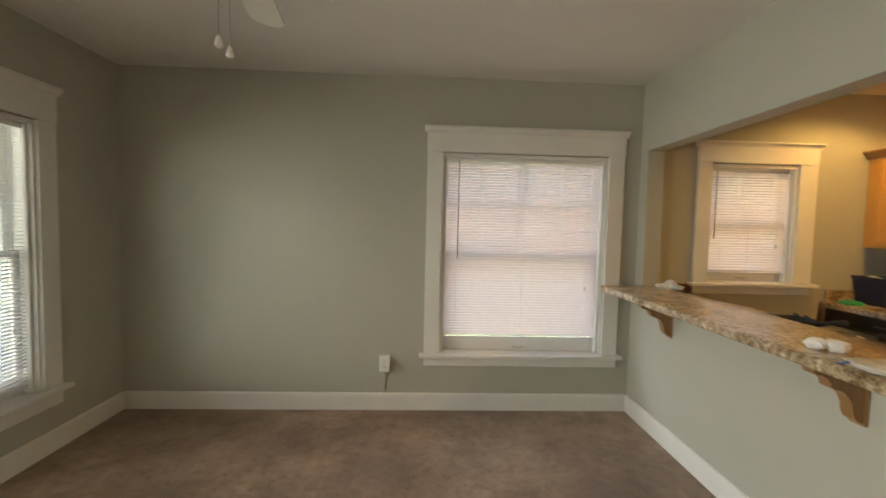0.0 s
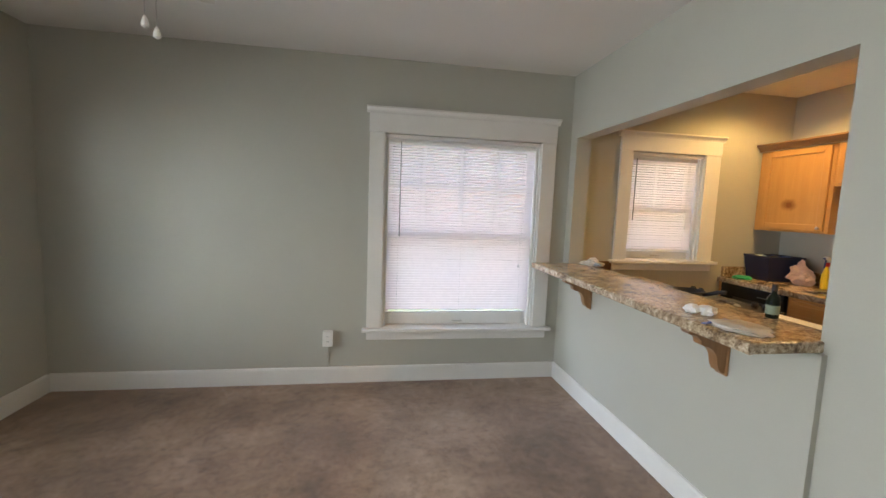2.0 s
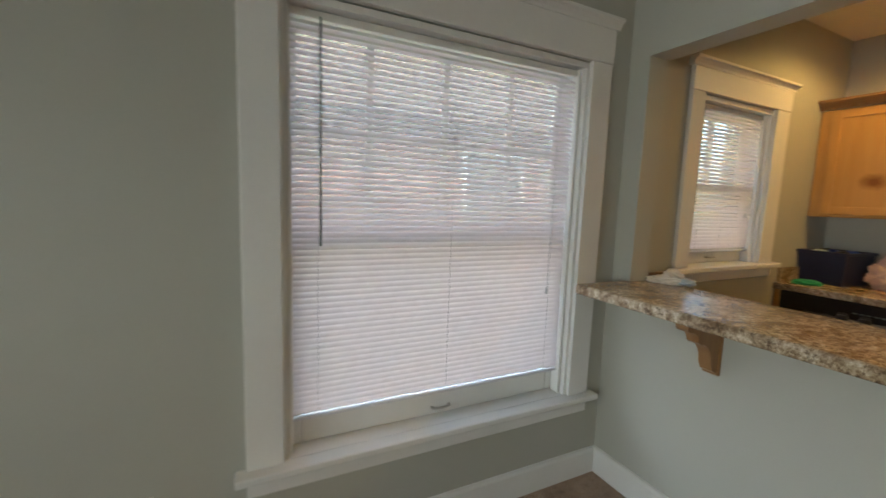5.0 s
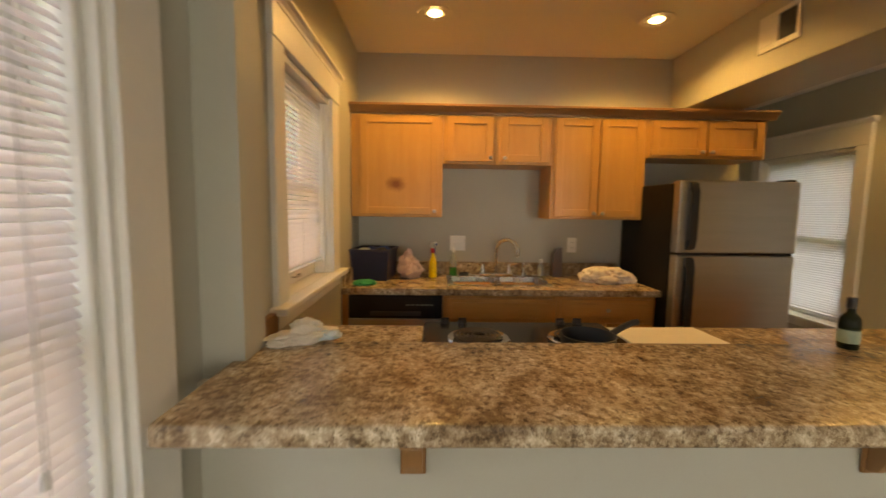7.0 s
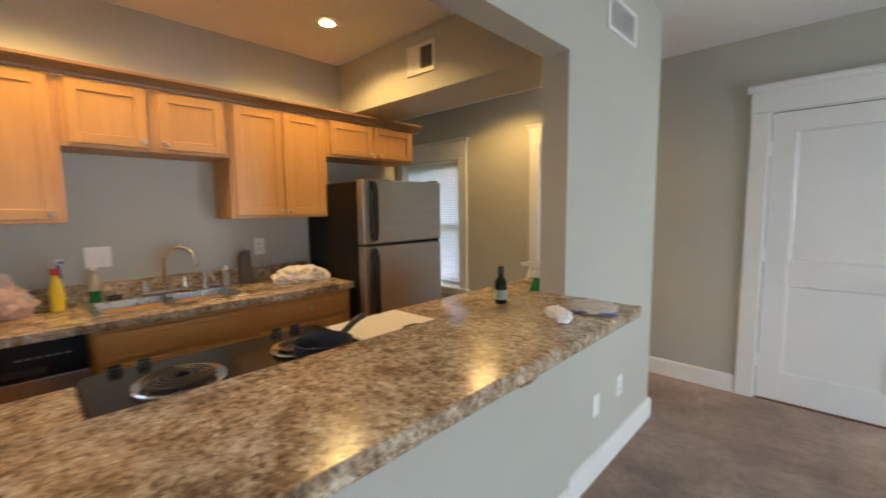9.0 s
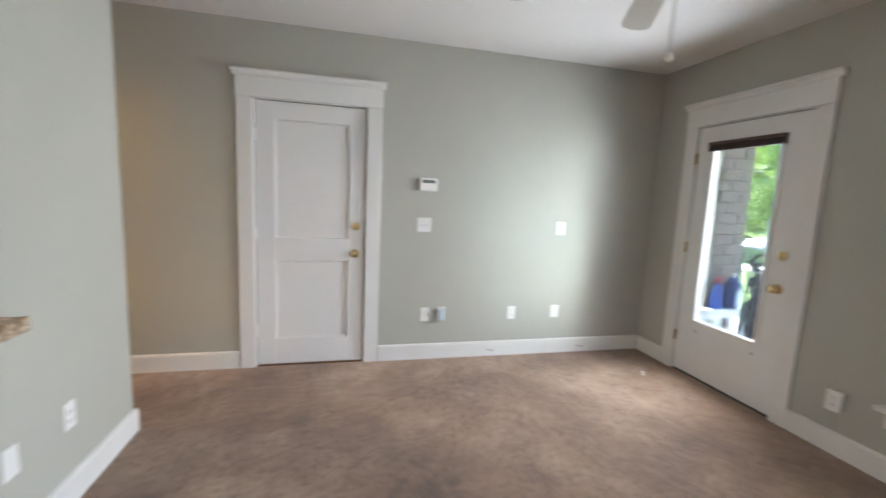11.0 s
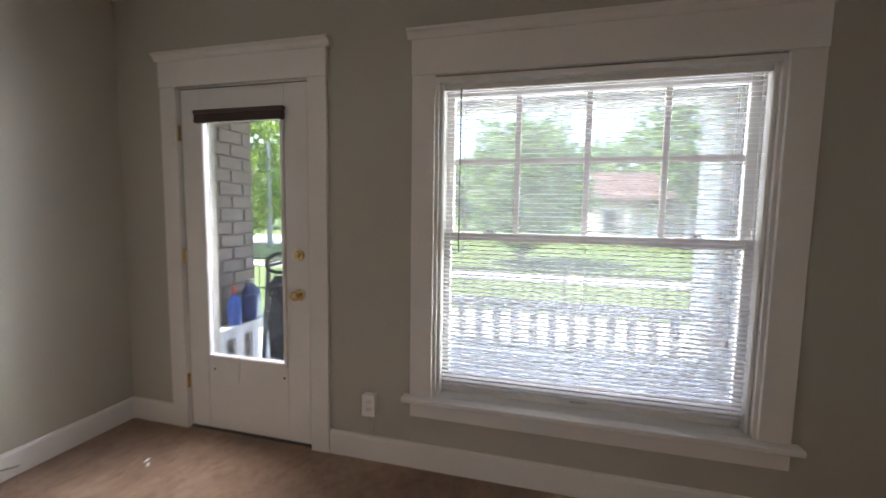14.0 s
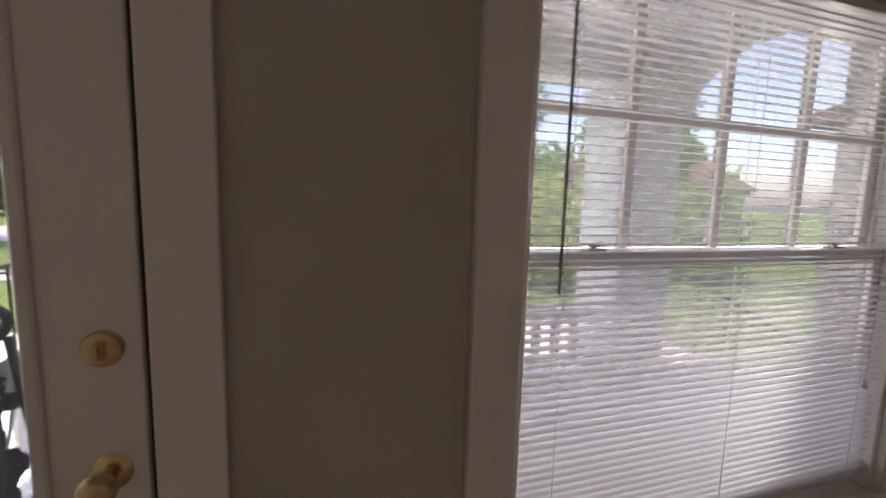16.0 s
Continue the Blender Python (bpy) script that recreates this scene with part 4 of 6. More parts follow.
part("switch_cup", lathe(bmesh.new(), [(0.012, 2.085), (0.045, 2.095), (0.055, 2.12), (0.055, 2.164), (0.02, 2.1645)]), "trim", fan, smooth=True)
bm = bmesh.new()
outline = [(0.20, -0.050), (0.56, -0.066), (0.60, -0.055), (0.618, -0.02), (0.618, 0.02), (0.60, 0.055), (0.56, 0.066), (0.20, 0.050)]
prism(bm, outline, -0.004, 0.004)
bmesh.ops.transform(bm, matrix=Euler((radians(10), 0, 0)).to_matrix().to_4x4(), verts=bm.verts)
blade = part("blade", bm, mat("cream_fan_blade", (0.58, 0.55, 0.48), (0.54, 0.51, 0.44), rough=0.4, big=4, fine=60, relief=0.08), fan)
bm = bmesh.new()
box(bm, 0.10, -0.018, -0.006, 0.21, 0.018, 0.0, r=0.002)
box(bm, 0.19, -0.04, -0.010, 0.26, 0.04, -0.0045, r=0.002)
arm = part("blade_arm", bm, "trim", fan)
for k in range(5):
    place = pose(0, 0, 2.22, 0, 0, 28 + 72 * k)
    if k == 0:
        blade.matrix_basis = arm.matrix_basis = place
    else:
        again(blade, "blade", place, fan)
        again(arm, "blade_arm", place, fan)
for dx, dy, zb in ((-0.005, 0.004, 1.880), (0.009, 0.034, 1.866)):
    ch = part("pull_chain", rod((dx, dy, zb + 0.03), (dx, dy, 2.10), 0.0016, n=6), "nickel", fan, "thin metal pull chain")
    part("chain_fob", lathe(bmesh.new(), [(0.003, 0.030), (0.006, 0.024), (0.0092, 0.011), (0.009, 0.004), (0.004, 0.0)], (dx, dy, zb), 14), "plastic", ch, "small cream acorn fob", smooth=True)


# ---- recessed lamps and the vent ----
def recessed(x, y):
    l = thing("recessed_light", pose(x, y, CEIL), "lit warm recessed ceiling light with white trim ring", "ceiling light", "recessed kitchen lights")
    bm = bmesh.new()
    lathe(bm, [(0.068, -0.004), (0.098, -0.008), (0.102, -0.001), (0.068, -0.0005)], n=32)
    part("trim_ring", bm, "trim", l, smooth=True)
    part("baffle", lathe(bmesh.new(), [(0.045, -0.0022), (0.058, -0.004), (0.0675, -0.0045), (0.0675, -0.0008), (0.045, -0.0008)], n=28), "nickel", l, "shiny ribbed baffle ring", smooth=True)
    part("bulb_face", lathe(bmesh.new(), [(0.012, -0.013), (0.034, -0.011), (0.044, -0.0025), (0.012, -0.002)], n=28), "bulb", l, "glowing warm bulb face", smooth=True)


recessed(3.91, 3.17)
recessed(3.92, 1.84)
recessed(3.92, 0.25)
v = thing("air_vent", pose(0, 1.371, 0), "white air register with dark louvres on the beam", "vent")
for q in ((3.44, 2.278, 3.70, 2.308), (3.44, 2.445, 3.70, 2.468), (3.44, 2.308, 3.462, 2.445), (3.572, 2.308, 3.70, 2.445)):
    part("frame", blk(q[0], 0.0, q[1], q[2], 0.010, q[3], r=0.002), "trim", v)
# Near-black sheet and slats put the duct opening's shade into colour.
part("opening_shade", blk(3.462, 0.0, 2.308, 3.572, 0.002, 2.445), "slot", v)
for i in range(9):
    part("slat", blk(3.464, 0.003, 2.312 + i * 0.015, 3.570, 0.008, 2.316 + i * 0.015), "slot", v)

v = thing("air_vent", pose(XE, 0, 0, 0, 0, EAST), "white air register with dark louvres high on the wall", "vent")
for q in ((-1.290, 2.240, -0.918, 2.262), (-1.290, 2.388, -0.918, 2.410), (-1.290, 2.262, -1.262, 2.388), (-0.946, 2.262, -0.918, 2.388)):
    part("frame", blk(q[0], -0.010, q[1], q[2], 0.0, q[3], r=0.002), "trim", v)
# Near-black sheet as the shade of the duct behind the slats.
part("opening_shade", blk(-1.262, -0.002, 2.262, -0.946, 0.0, 2.388), "slot", v)
for i in range(7):
    part("slat", blk(-1.260, -0.008, 2.270 + i * 0.017, -0.948, -0.003, 2.275 + i * 0.017), "trim", v)


# ---- kitchen cabinets along the east wall ----
def shaker_door(parent, x, y0, y1, z0, z1, knob_at=None, panel="maple", w=0.052):
    """A framed door on the plane x, facing west."""
    d = part("door", blk(x - 0.019, y0, z0, x - 0.0005, y0 + w, z1, r=0.003), "maple", parent)
    part("stile", blk(x - 0.019, y1 - w, z0, x - 0.0005, y1, z1, r=0.003), "maple", d)
    part("rail", blk(x - 0.0185, y0 + w, z0, x - 0.0005, y1 - w, z0 + w, r=0.003), "maple_h", d)
    part("rail", blk(x - 0.0185, y0 + w, z1 - w, x - 0.0005, y1 - w, z1, r=0.003), "maple_h", d)
    part("panel", blk(x - 0.010, y0 + w - 0.004, z0 + w - 0.004, x - 0.003, y1 - w + 0.004, z1 - w + 0.004), panel, d)
    if knob_at:
        cabinet_knob(d, x - 0.019, *knob_at)
    return d


def cabinet_knob(parent, x, y, z):
    bm = bmesh.new()
    lathe(bm, [(0.006, 0.0), (0.0055, 0.010), (0.011, 0.014), (0.0135, 0.019), (0.011, 0.025), (0.004, 0.027)], n=16)
    bmesh.ops.transform(bm, matrix=Matrix.Translation((x, y, z)) @ Euler((0, radians(-90), 0)).to_matrix().to_4x4(), verts=bm.verts)
    part("knob", bm, "nickel", parent, "small round nickel knob", smooth=True)


UX = 4.245


def upper(y0, y1, z0, doors, label, knobs, panel="maple"):
    c = thing("wall_cabinet", pose(0, 0, 0), label, "cabinet", "maple wall cabinets")
    part("body", blk(UX, y0 + 0.0005, z0, 4.5495, y1 - 0.0005, 2.0495, r=0.002), "maple", c)
    for (a, b), k in zip(doors, knobs):
        shaker_door(c, UX, a, b, z0 + 0.018, 2.042, k, panel)
    return c


upper(3.105, 3.735, 1.352, [(3.135, 3.672)], "maple wall cabinet with a single shaker door bearing a brown stain", [(3.16, 1.395)], "maple_stain")
upper(2.352, 3.104, 1.72, [(2.757, 3.078), (2.380, 2.708)], "short maple wall cabinet with two shaker doors over the sink", [(2.782, 1.765), (2.683, 1.765)])
upper(1.690, 2.351, 1.352, [(2.024, 2.326), (1.715, 2.016)], "tall maple wall cabinet with two shaker doors", [(2.05, 1.395), (1.99, 1.395)])
upper(0.850, 1.689, 1.785, [(1.285, 1.662), (0.880, 1.268)], "short maple wall cabinet with two shaker doors over the fridge", [(1.31, 1.828), (1.243, 1.828)])
cr = thing("cabinet_crown", pose(0, 0, 0), "dark stained crown moulding along the wall cabinets", "moulding")
bm = bmesh.new()
prism(bm, [(UX - 0.002, 2.051), (UX - 0.022, 2.051), (UX - 0.026, 2.065), (UX - 0.045, 2.088), (UX - 0.060, 2.098), (UX - 0.060, 2.112), (UX - 0.002, 2.112)], 0.80, 3.737, "y")
part("moulding", bm, "maple_dark", cr)
bm = bmesh.new()
prism(bm, [(0.849, 2.051), (0.829, 2.051), (0.825, 2.065), (0.806, 2.088), (0.795, 2.098), (0.795, 2.112), (0.849, 2.112)], UX, 4.548, "x")
part("return_moulding", bm, "maple_dark", cr)

LX, CT = 3.955, 0.872


def base_cab(y0, y1, label, fronts, doors):
    c = thing("base_cabinet", pose(0, 0, 0), label, "cabinet", "maple base cabinets")
    part("body", blk(LX, y0 + 0.0005, 0.10, 4.5495, y1 - 0.0005, CT - 0.001, r=0.002), "maple", c)
    part("toe_kick", blk(LX + 0.06, y0 + 0.001, 0.001, 4.549, y1 - 0.001, 0.0995), "black_matte", c)
    for a, b, z0, z1, k in fronts:
        f = part("drawer_front", blk(LX - 0.019, a, z0, LX - 0.0005, b, z1, r=0.005, seg=2), "maple_h", c)
        part("raised_field", blk(LX - 0.022, a + 0.03, z0 + 0.025, LX - 0.0185, b - 0.03, z1 - 0.025, r=0.003), "maple_h", f)
        if k:
            cabinet_knob(f, LX - 0.022, (a + b) / 2, (z0 + z1) / 2)
    for a, b, z0, z1, k in doors:
        shaker_door(c, LX, a, b, z0, z1, k)
    return c


base_cab(2.365, 3.098, "maple sink base cabinet with false drawer front and two doors", [(2.395, 3.07, 0.715, 0.845, 0)], [(2.735, 3.07, 0.13, 0.69, (2.76, 0.64)), (2.395, 2.728, 0.13, 0.69, (2.70, 0.64))])
base_cab(1.722, 2.364, "maple base cabinet with a drawer above two doors", [(1.745, 2.34, 0.715, 0.845, 1)], [(2.05, 2.34, 0.13, 0.69, (2.075, 0.64)), (1.745, 2.043, 0.13, 0.69, (2.02, 0.64))])
part("end_panel", blk(LX - 0.01, 3.70, 0.0, 4.549, 3.738, CT - 0.001), "maple", None)
tagged(bpy.data.objects["end_panel"], "maple filler panel beside the dishwasher", "panel")

ctr = thing("kitchen_counter", pose(0, 0, 0), "stone-look laminate counter with sink cutout and low backsplash", "counter")
bm = bmesh.new()
SX0, SX1, SY0, SY1 = 4.035, 4.475, 2.385, 3.045
for q in ((3.925, 1.715, SX0, 3.737), (SX1, 1.715, 4.528, 3.737), (SX0, 1.715, SX1, SY0), (SX0, SY1, SX1, 3.737)):
    box(bm, q[0], q[1], CT, q[2], q[3], 0.910)
bmesh.ops.remove_doubles(bm, verts=bm.verts, dist=0.0004)
part("worktop", bm, "laminate", ctr)
part("front_edge", blk(3.915, 1.705, 0.868, 3.926, 3.737, 0.9108, r=0.004, seg=2), "laminate", ctr)
part("backsplash", blk(4.528, 1.715, CT, 4.5495, 3.737, 1.005, r=0.004), "laminate", ctr)
part("side_splash", blk(3.95, 3.718, 0.9105, 4.527, 3.7385, 1.005, r=0.004), "laminate", ctr)

snk = thing("kitchen_sink", pose(0, 0, 0), "double-bowl stainless steel drop-in sink", "sink")
bm = bmesh.new()
for q in ((SX0 - 0.02, SY0 - 0.02, SX0 + 0.022, SY1 + 0.02), (SX1 - 0.075, SY0 - 0.02, SX1 + 0.02, SY1 + 0.02), (SX0 + 0.022, SY0 - 0.02, SX1 - 0.075, SY0 + 0.02), (SX0 + 0.022, SY1 - 0.02, SX1 - 0.075, SY1 + 0.02), (SX0 + 0.022, 2.70, SX1 - 0.075, 2.73)):
    box(bm, q[0], q[1], 0.9105, q[2], q[3], 0.9165, r=0.0025)
part("rim", bm, "sink", snk)
for b0, b1 in ((SY0 + 0.021, 2.699), (2.731, SY1 - 0.021)):
    bm = bmesh.new()
    x0, x1 = SX0 + 0.023, SX1 - 0.076
    g = 0.02
    top = [bm.verts.new(p) for p in ((x0, b0, 0.911), (x1, b0, 0.911), (x1, b1, 0.911), (x0, b1, 0.911))]
    low = [bm.verts.new(p) for p in ((x0 + g, b0 + g, 0.75), (x1 - g, b0 + g, 0.75), (x1 - g, b1 - g, 0.75), (x0 + g, b1 - g, 0.75))]
    for i in range(4):
        bm.faces.new((top[i], top[(i + 1) % 4], low[(i + 1) % 4], low[i]))
    bm.faces.new(low)
    bw = part("bowl", bm, "sink", snk)
    part("drain", rod(((x0 + x1) / 2, (b0 + b1) / 2, 0.7505), ((x0 + x1) / 2, (b0 + b1) / 2, 0.753), 0.04, n=20), "chrome", bw)
fc = thing("faucet", pose(4.43, 2.69, 0.917), "chrome gooseneck faucet with two lever handles", "faucet")
part("deck_plate", blk(-0.028, -0.13, 0.0, 0.028, 0.13, 0.022, r=0.010, seg=2), "chrome", fc, smooth=True)
pts = [(0, 0, 0.02), (0, 0, 0.16)]
for i in range(13):
    a = radians(180 * i / 12)
    pts.append((-0.085 * (1 - math.cos(a)), 0, 0.19 + 0.085 * math.sin(a)))
pts.append((-0.17, 0, 0.155))
part("spout", tube(bmesh.new(), [(p[0] * 0.60, p[0] * 0.82, p[2]) for p in pts], 0.0135, 12), "chrome", fc, smooth=True)
for s in (-1, 1):
    bm = lathe(bmesh.new(), [(0.022, 0.02), (0.020, 0.045), (0.015, 0.07), (0.012, 0.085)], (0, 0.10 * s, 0), 18)
    tube(bm, [(0, 0.10 * s, 0.08), (-0.01, 0.13 * s, 0.092), (-0.012, 0.165 * s, 0.094)], 0.007, 8)
    part("lever_handle", bm, "chrome", fc, smooth=True)
part("side_sprayer", lathe(bmesh.new(), [(0.02, 0.0), (0.018, 0.02), (0.012, 0.035), (0.014, 0.075), (0.012, 0.10), (0.004, 0.105)], (0, -0.21, 0), 16), "chrome", fc, smooth=True)

dw = thing("dishwasher", pose(0, 0, 0), "dishwasher with black control panel and stainless door", "dishwasher")
part("cabinet_body", blk(LX, 3.101, 0.02, 4.54, 3.697, CT - 0.002), "black_matte", dw)
part("control_panel", blk(3.925, 3.103, 0.715, LX, 3.695, 0.866, r=0.006, seg=2), "black", dw, "glossy black control panel")
part("handle_recess", blk(3.921, 3.24, 0.735, 3.926, 3.56, 0.762, r=0.003), "black_matte", dw)
part("door_panel", blk(3.928, 3.103, 0.11, LX, 3.695, 0.712, r=0.006, seg=2), "steel", dw, "brushed stainless door")
part("toe_panel", blk(3.99, 3.105, 0.002, 4.02, 3.693, 0.105), "black_matte", dw)
for i in range(6):
    part("button", blk(3.9235, 3.16 + i * 0.03, 0.80, 3.9255, 3.18 + i * 0.03, 0.808), "screen", dw)

# ---- fridge ----
fr = thing("refrigerator", pose(0, 0, 0), "stainless top-freezer refrigerator with black sides", "refrigerator")
FY0, FY1 = 0.975, 1.703
part("case", blk(3.868, FY0 + 0.004, 0.03, 4.53, FY1 - 0.004, 1.588, r=0.005), "fridge_side", fr)
part("freezer_door", blk(3.792, FY0, 1.168, 3.862, FY1, 1.600, r=0.008, seg=2), "steel", fr)
part("fridge_door", blk(3.792, FY0, 0.10, 3.862, FY1, 1.152, r=0.008, seg=2), "steel", fr)
part("door_gap", blk(3.81, FY0 + 0.006, 1.1525, 3.87, FY1 - 0.006, 1.1675), "black_matte", fr)
part("kick_grille", blk(3.83, FY0 + 0.01, 0.02, 3.87, FY1 - 0.01, 0.095), "black_matte", fr)
for z0, z1 in ((1.185, 1.592), (0.62, 1.14)):
    bm = bmesh.new()
    y = FY1 - 0.075
    prism(bm, [(3.792, z0), (3.768, z0 + 0.012), (3.752, z0 + 0.06), (3.752, z1 - 0.06), (3.768, z1 - 0.012), (3.792, z1), (3.792, z1 - 0.05), (3.772, z1 - 0.07), (3.772, z0 + 0.07), (3.792, z0 + 0.05)], y - 0.02, y + 0.02, "y")
    part("handle", bm, "black_matte", fr, "long black door handle", smooth=True)
part("hinge_cap", blk(3.80, FY0 + 0.02, 1.600, 3.90, FY0 + 0.07, 1.612, r=0.004), "black_matte", fr)

# ---- peninsula counter and range ----
pc = thing("peninsula_counter", pose(0, 0, 0), "lower stone-look laminate counter behind the bar", "counter")
part("worktop", blk(2.516, 0.62, 0.865, 3.125, 2.418, 0.903, r=0.006, seg=2), "laminate", pc)
part("worktop", blk(2.516, 3.202, 0.865, 3.125, 3.738, 0.903, r=0.006, seg=2), "laminate", pc)
for a, b in ((0.64, 1.52), (1.525, 2.415), (3.204, 3.735)):
    c = thing("base_cabinet", pose(0, 0, 0), "maple base cabinet under the lower counter", "cabinet", "maple base cabinets")
    part("body", blk(2.5155, a, 0.10, 3.09, b, 0.8645, r=0.002), "maple", c)
    part("door", blk(3.0905, a + 0.02, 0.13, 3.109, b - 0.02, 0.84, r=0.004), "maple", c)
    part("toe_kick", blk(2.5155, a + 0.001, 0.001, 3.04, b - 0.001, 0.0995), "black_matte", c)
sp = thing("wood_panel", pose(0, 0, 0), "dark brown wooden panel standing against the wall", "panel")
part("panel_board", blk(2.60, 3.715, 0.9035, 2.83, 3.7385, 1.035, r=0.003), "oldwood", sp)

rg = thing("electric_range", pose(0, 0, 0), "black electric coil range with front knobs", "range")
RY0, RY1 = 2.420, 3.200
part("body", blk(2.52, RY0 + 0.003, 0.02, 3.10, RY1 - 0.003, 0.889), "black", rg)
part("cooktop", blk(2.518, RY0, 0.8895, 3.13, RY1, 0.914, r=0.006, seg=2), "black", rg)
part("oven_door", blk(3.1005, RY0 + 0.01, 0.20, 3.13, RY1 - 0.01, 0.78, r=0.006), "black", rg)
part("control_rail", blk(3.1005, RY0 + 0.002, 0.79, 3.155, RY1 - 0.002, 0.9135, r=0.010, seg=2), "black", rg)
part("oven_handle", tube(bmesh.new(), [(3.131, RY0 + 0.08, 0.74), (3.175, RY0 + 0.09, 0.74), (3.175, RY1 - 0.09, 0.74), (3.131, RY1 - 0.08, 0.74)], 0.011, 10), "black_matte", rg, smooth=True)
for y in (2.53, 2.605, 3.035, 3.11):
    bm = lathe(bmesh.new(), [(0.020, 0.0), (0.020, 0.008), (0.017, 0.015), (0.006, 0.016)], (3.128, y, 0.9142), 18)
    box(bm, 3.124, y - 0.018, 0.929, 3.132, y + 0.018, 0.938, r=0.002)
    part("knob", bm, "black_matte", rg, smooth=True)
for x, y, r in ((2.895, 2.99, 0.098), (2.90, 2.62, 0.080), (2.66, 3.00, 0.080), (2.66, 2.62, 0.098)):
    bm = lathe(bmesh.new(), [(0.03, 0.002), (r - 0.02, 0.004), (r + 0.005, 0.010), (r + 0.018, 0.012), (r + 0.022, 0.007), (r + 0.02, 0.0)], (x, y, 0.9142), 36)
    bn = part("drip_pan", bm, "chrome", rg, "chrome drip pan", smooth=True)
    pts = []
    turns = 4.5 if r > 0.09 else 3.5
    for i in range(int(turns * 26) + 1):
        a = 2 * math.pi * i / 26
        rr = 0.018 + (r - 0.022) * i / (turns * 26)
        pts.append((x + rr * math.cos(a), y + rr * math.sin(a), 0.9335))
    bm = tube(bmesh.new(), pts, 0.0055, 7)
    for k in range(3):
        a = radians(30 + 120 * k)
        cyl(bm, (x, y, 0.926), (x + (r - 0.005) * math.cos(a), y + (r - 0.005) * math.sin(a), 0.926), 0.003, n=6)
    part("coil", bm, "coil", bn, "dark spiral heating coil", smooth=True)
pan = thing("frying_pan", pose(2.692, 2.650, 0.9395), "deep dark blue frying pan with a long handle on the burner", "frying pan")
part("bowl", lathe(bmesh.new(), [(0.076, 0.0), (0.083, 0.006), (0.089, 0.058), (0.0915, 0.062), (0.088, 0.063), (0.085, 0.057), (0.078, 0.009), (0.02, 0.005)], n=36), "iron", pan, smooth=True)
part("handle", tube(bmesh.new(), [(0.032, -0.082, 0.050), (0.040, -0.104, 0.056), (0.052, -0.140, 0.072), (0.062, -0.176, 0.084), (0.068, -0.200, 0.086)], 0.011, 10), "black_matte", pan, smooth=True)
cb = thing("cutting_board", pose(2.875, 2.222, 0.9035, 0, 0, 2), "white plastic cutting board lying on the lower counter", "cutting board")
part("board", blk(-0.205, -0.192, 0.0, 0.205, 0.192, 0.012, r=0.005, seg=2), "board", cb)

sr = thing("spoon_rest", pose(2.775, 2.205, 0.9160, 0, 0, 92), "small dark oval spoon rest lying on the board", "spoon rest")
part("dish", lathe(bmesh.new(), [(0.020, 0.0), (0.034, 0.004), (0.038, 0.014), (0.034, 0.013), (0.018, 0.005)], n=22), "iron", sr, smooth=True).scale = (1.25, 0.7, 1)


# ---- small things on the counters ----
def spray_bottle(name, m, label, body, head, trigger, h=0.19, neck=None):
    """A trigger sprayer: oval shouldered bottle, collar, sloped head with nozzle, curved trigger."""
    b = thing(name, m, label, "spray bottle")
    bm = lathe(bmesh.new(), [(0.030, 0.0), (0.035, 0.005), (0.036, h * 0.35), (0.033, h * 0.58), (0.026, h * 0.70), (0.0165, h * 0.84), (0.0135, h * 0.92), (0.0135, h)], n=26)
    for v in bm.verts:
        v.co.y *= 0.78
    part("bottle", bm, body, b, smooth=True)
    part("collar", lathe(bmesh.new(), [(0.0165, h * 0.93), (0.0175, h * 0.94), (0.0175, h + 0.016), (0.013, h + 0.020)], n=18), neck or head, b, smooth=True)
    bm = prism(bmesh.new(), [(-0.060, h + 0.044), (-0.060, h + 0.060), (-0.030, h + 0.068), (0.020, h + 0.060), (0.036, h + 0.040), (0.034, h + 0.028), (0.012, h + 0.021), (-0.014, h + 0.021), (-0.024, h + 0.040)], -0.0125, 0.0125, "y")
    bmesh.ops.recalc_face_normals(bm, faces=bm.faces)
    bmesh.ops.bevel(bm, geom=bm.edges[:], offset=0.003, segments=2, profile=0.5, affect="EDGES")
    part("spray_head", bm, head, b, smooth=True)
    part("nozzle", rod((-0.059, 0, h + 0.052), (-0.072, 0, h + 0.053), 0.009, 0.008, n=14), trigger, b)
    part("trigger", tube(bmesh.new(), [(-0.026, 0, h + 0.040), (-0.038, 0, h + 0.020), (-0.042, 0, h - 0.005), (-0.050, 0, h - 0.026)], 0.0055, 8), trigger, b, smooth=True)
    return b


tt = thing("storage_tote", pose(4.33, 3.585, 0.9105, 0, 0, -6), "open navy plastic tote full of cleaning supplies", "tote")
bm = bmesh.new()
def tub(bm, a0, b0, a1, b1, h, t):
    lo, hi = [(-a0, -b0), (a0, -b0), (a0, b0), (-a0, b0)], [(-a1, -b1), (a1, -b1), (a1, b1), (-a1, b1)]
    o0 = [bm.verts.new((*p, 0)) for p in lo]
    o1 = [bm.verts.new((*p, h)) for p in hi]
    i1 = [bm.verts.new((p[0] * (1 - t / a1), p[1] * (1 - t / b1), h)) for p in hi]
    i0 = [bm.verts.new((p[0] * (1 - t / a0), p[1] * (1 - t / b0), t)) for p in lo]
    bm.faces.new(o0[::-1])
    bm.faces.new(i0)
    for i in range(4):
        j = (i + 1) % 4
        bm.faces.new((o0[i], o0[j], o1[j], o1[i]))
        bm.faces.new((o1[i], o1[j], i1[j], i1[i]))
        bm.faces.new((i1[i], i1[j], i0[j], i0[i]))
    return bm
tub(bm, 0.145, 0.120, 0.165, 0.135, 0.215, 0.006)
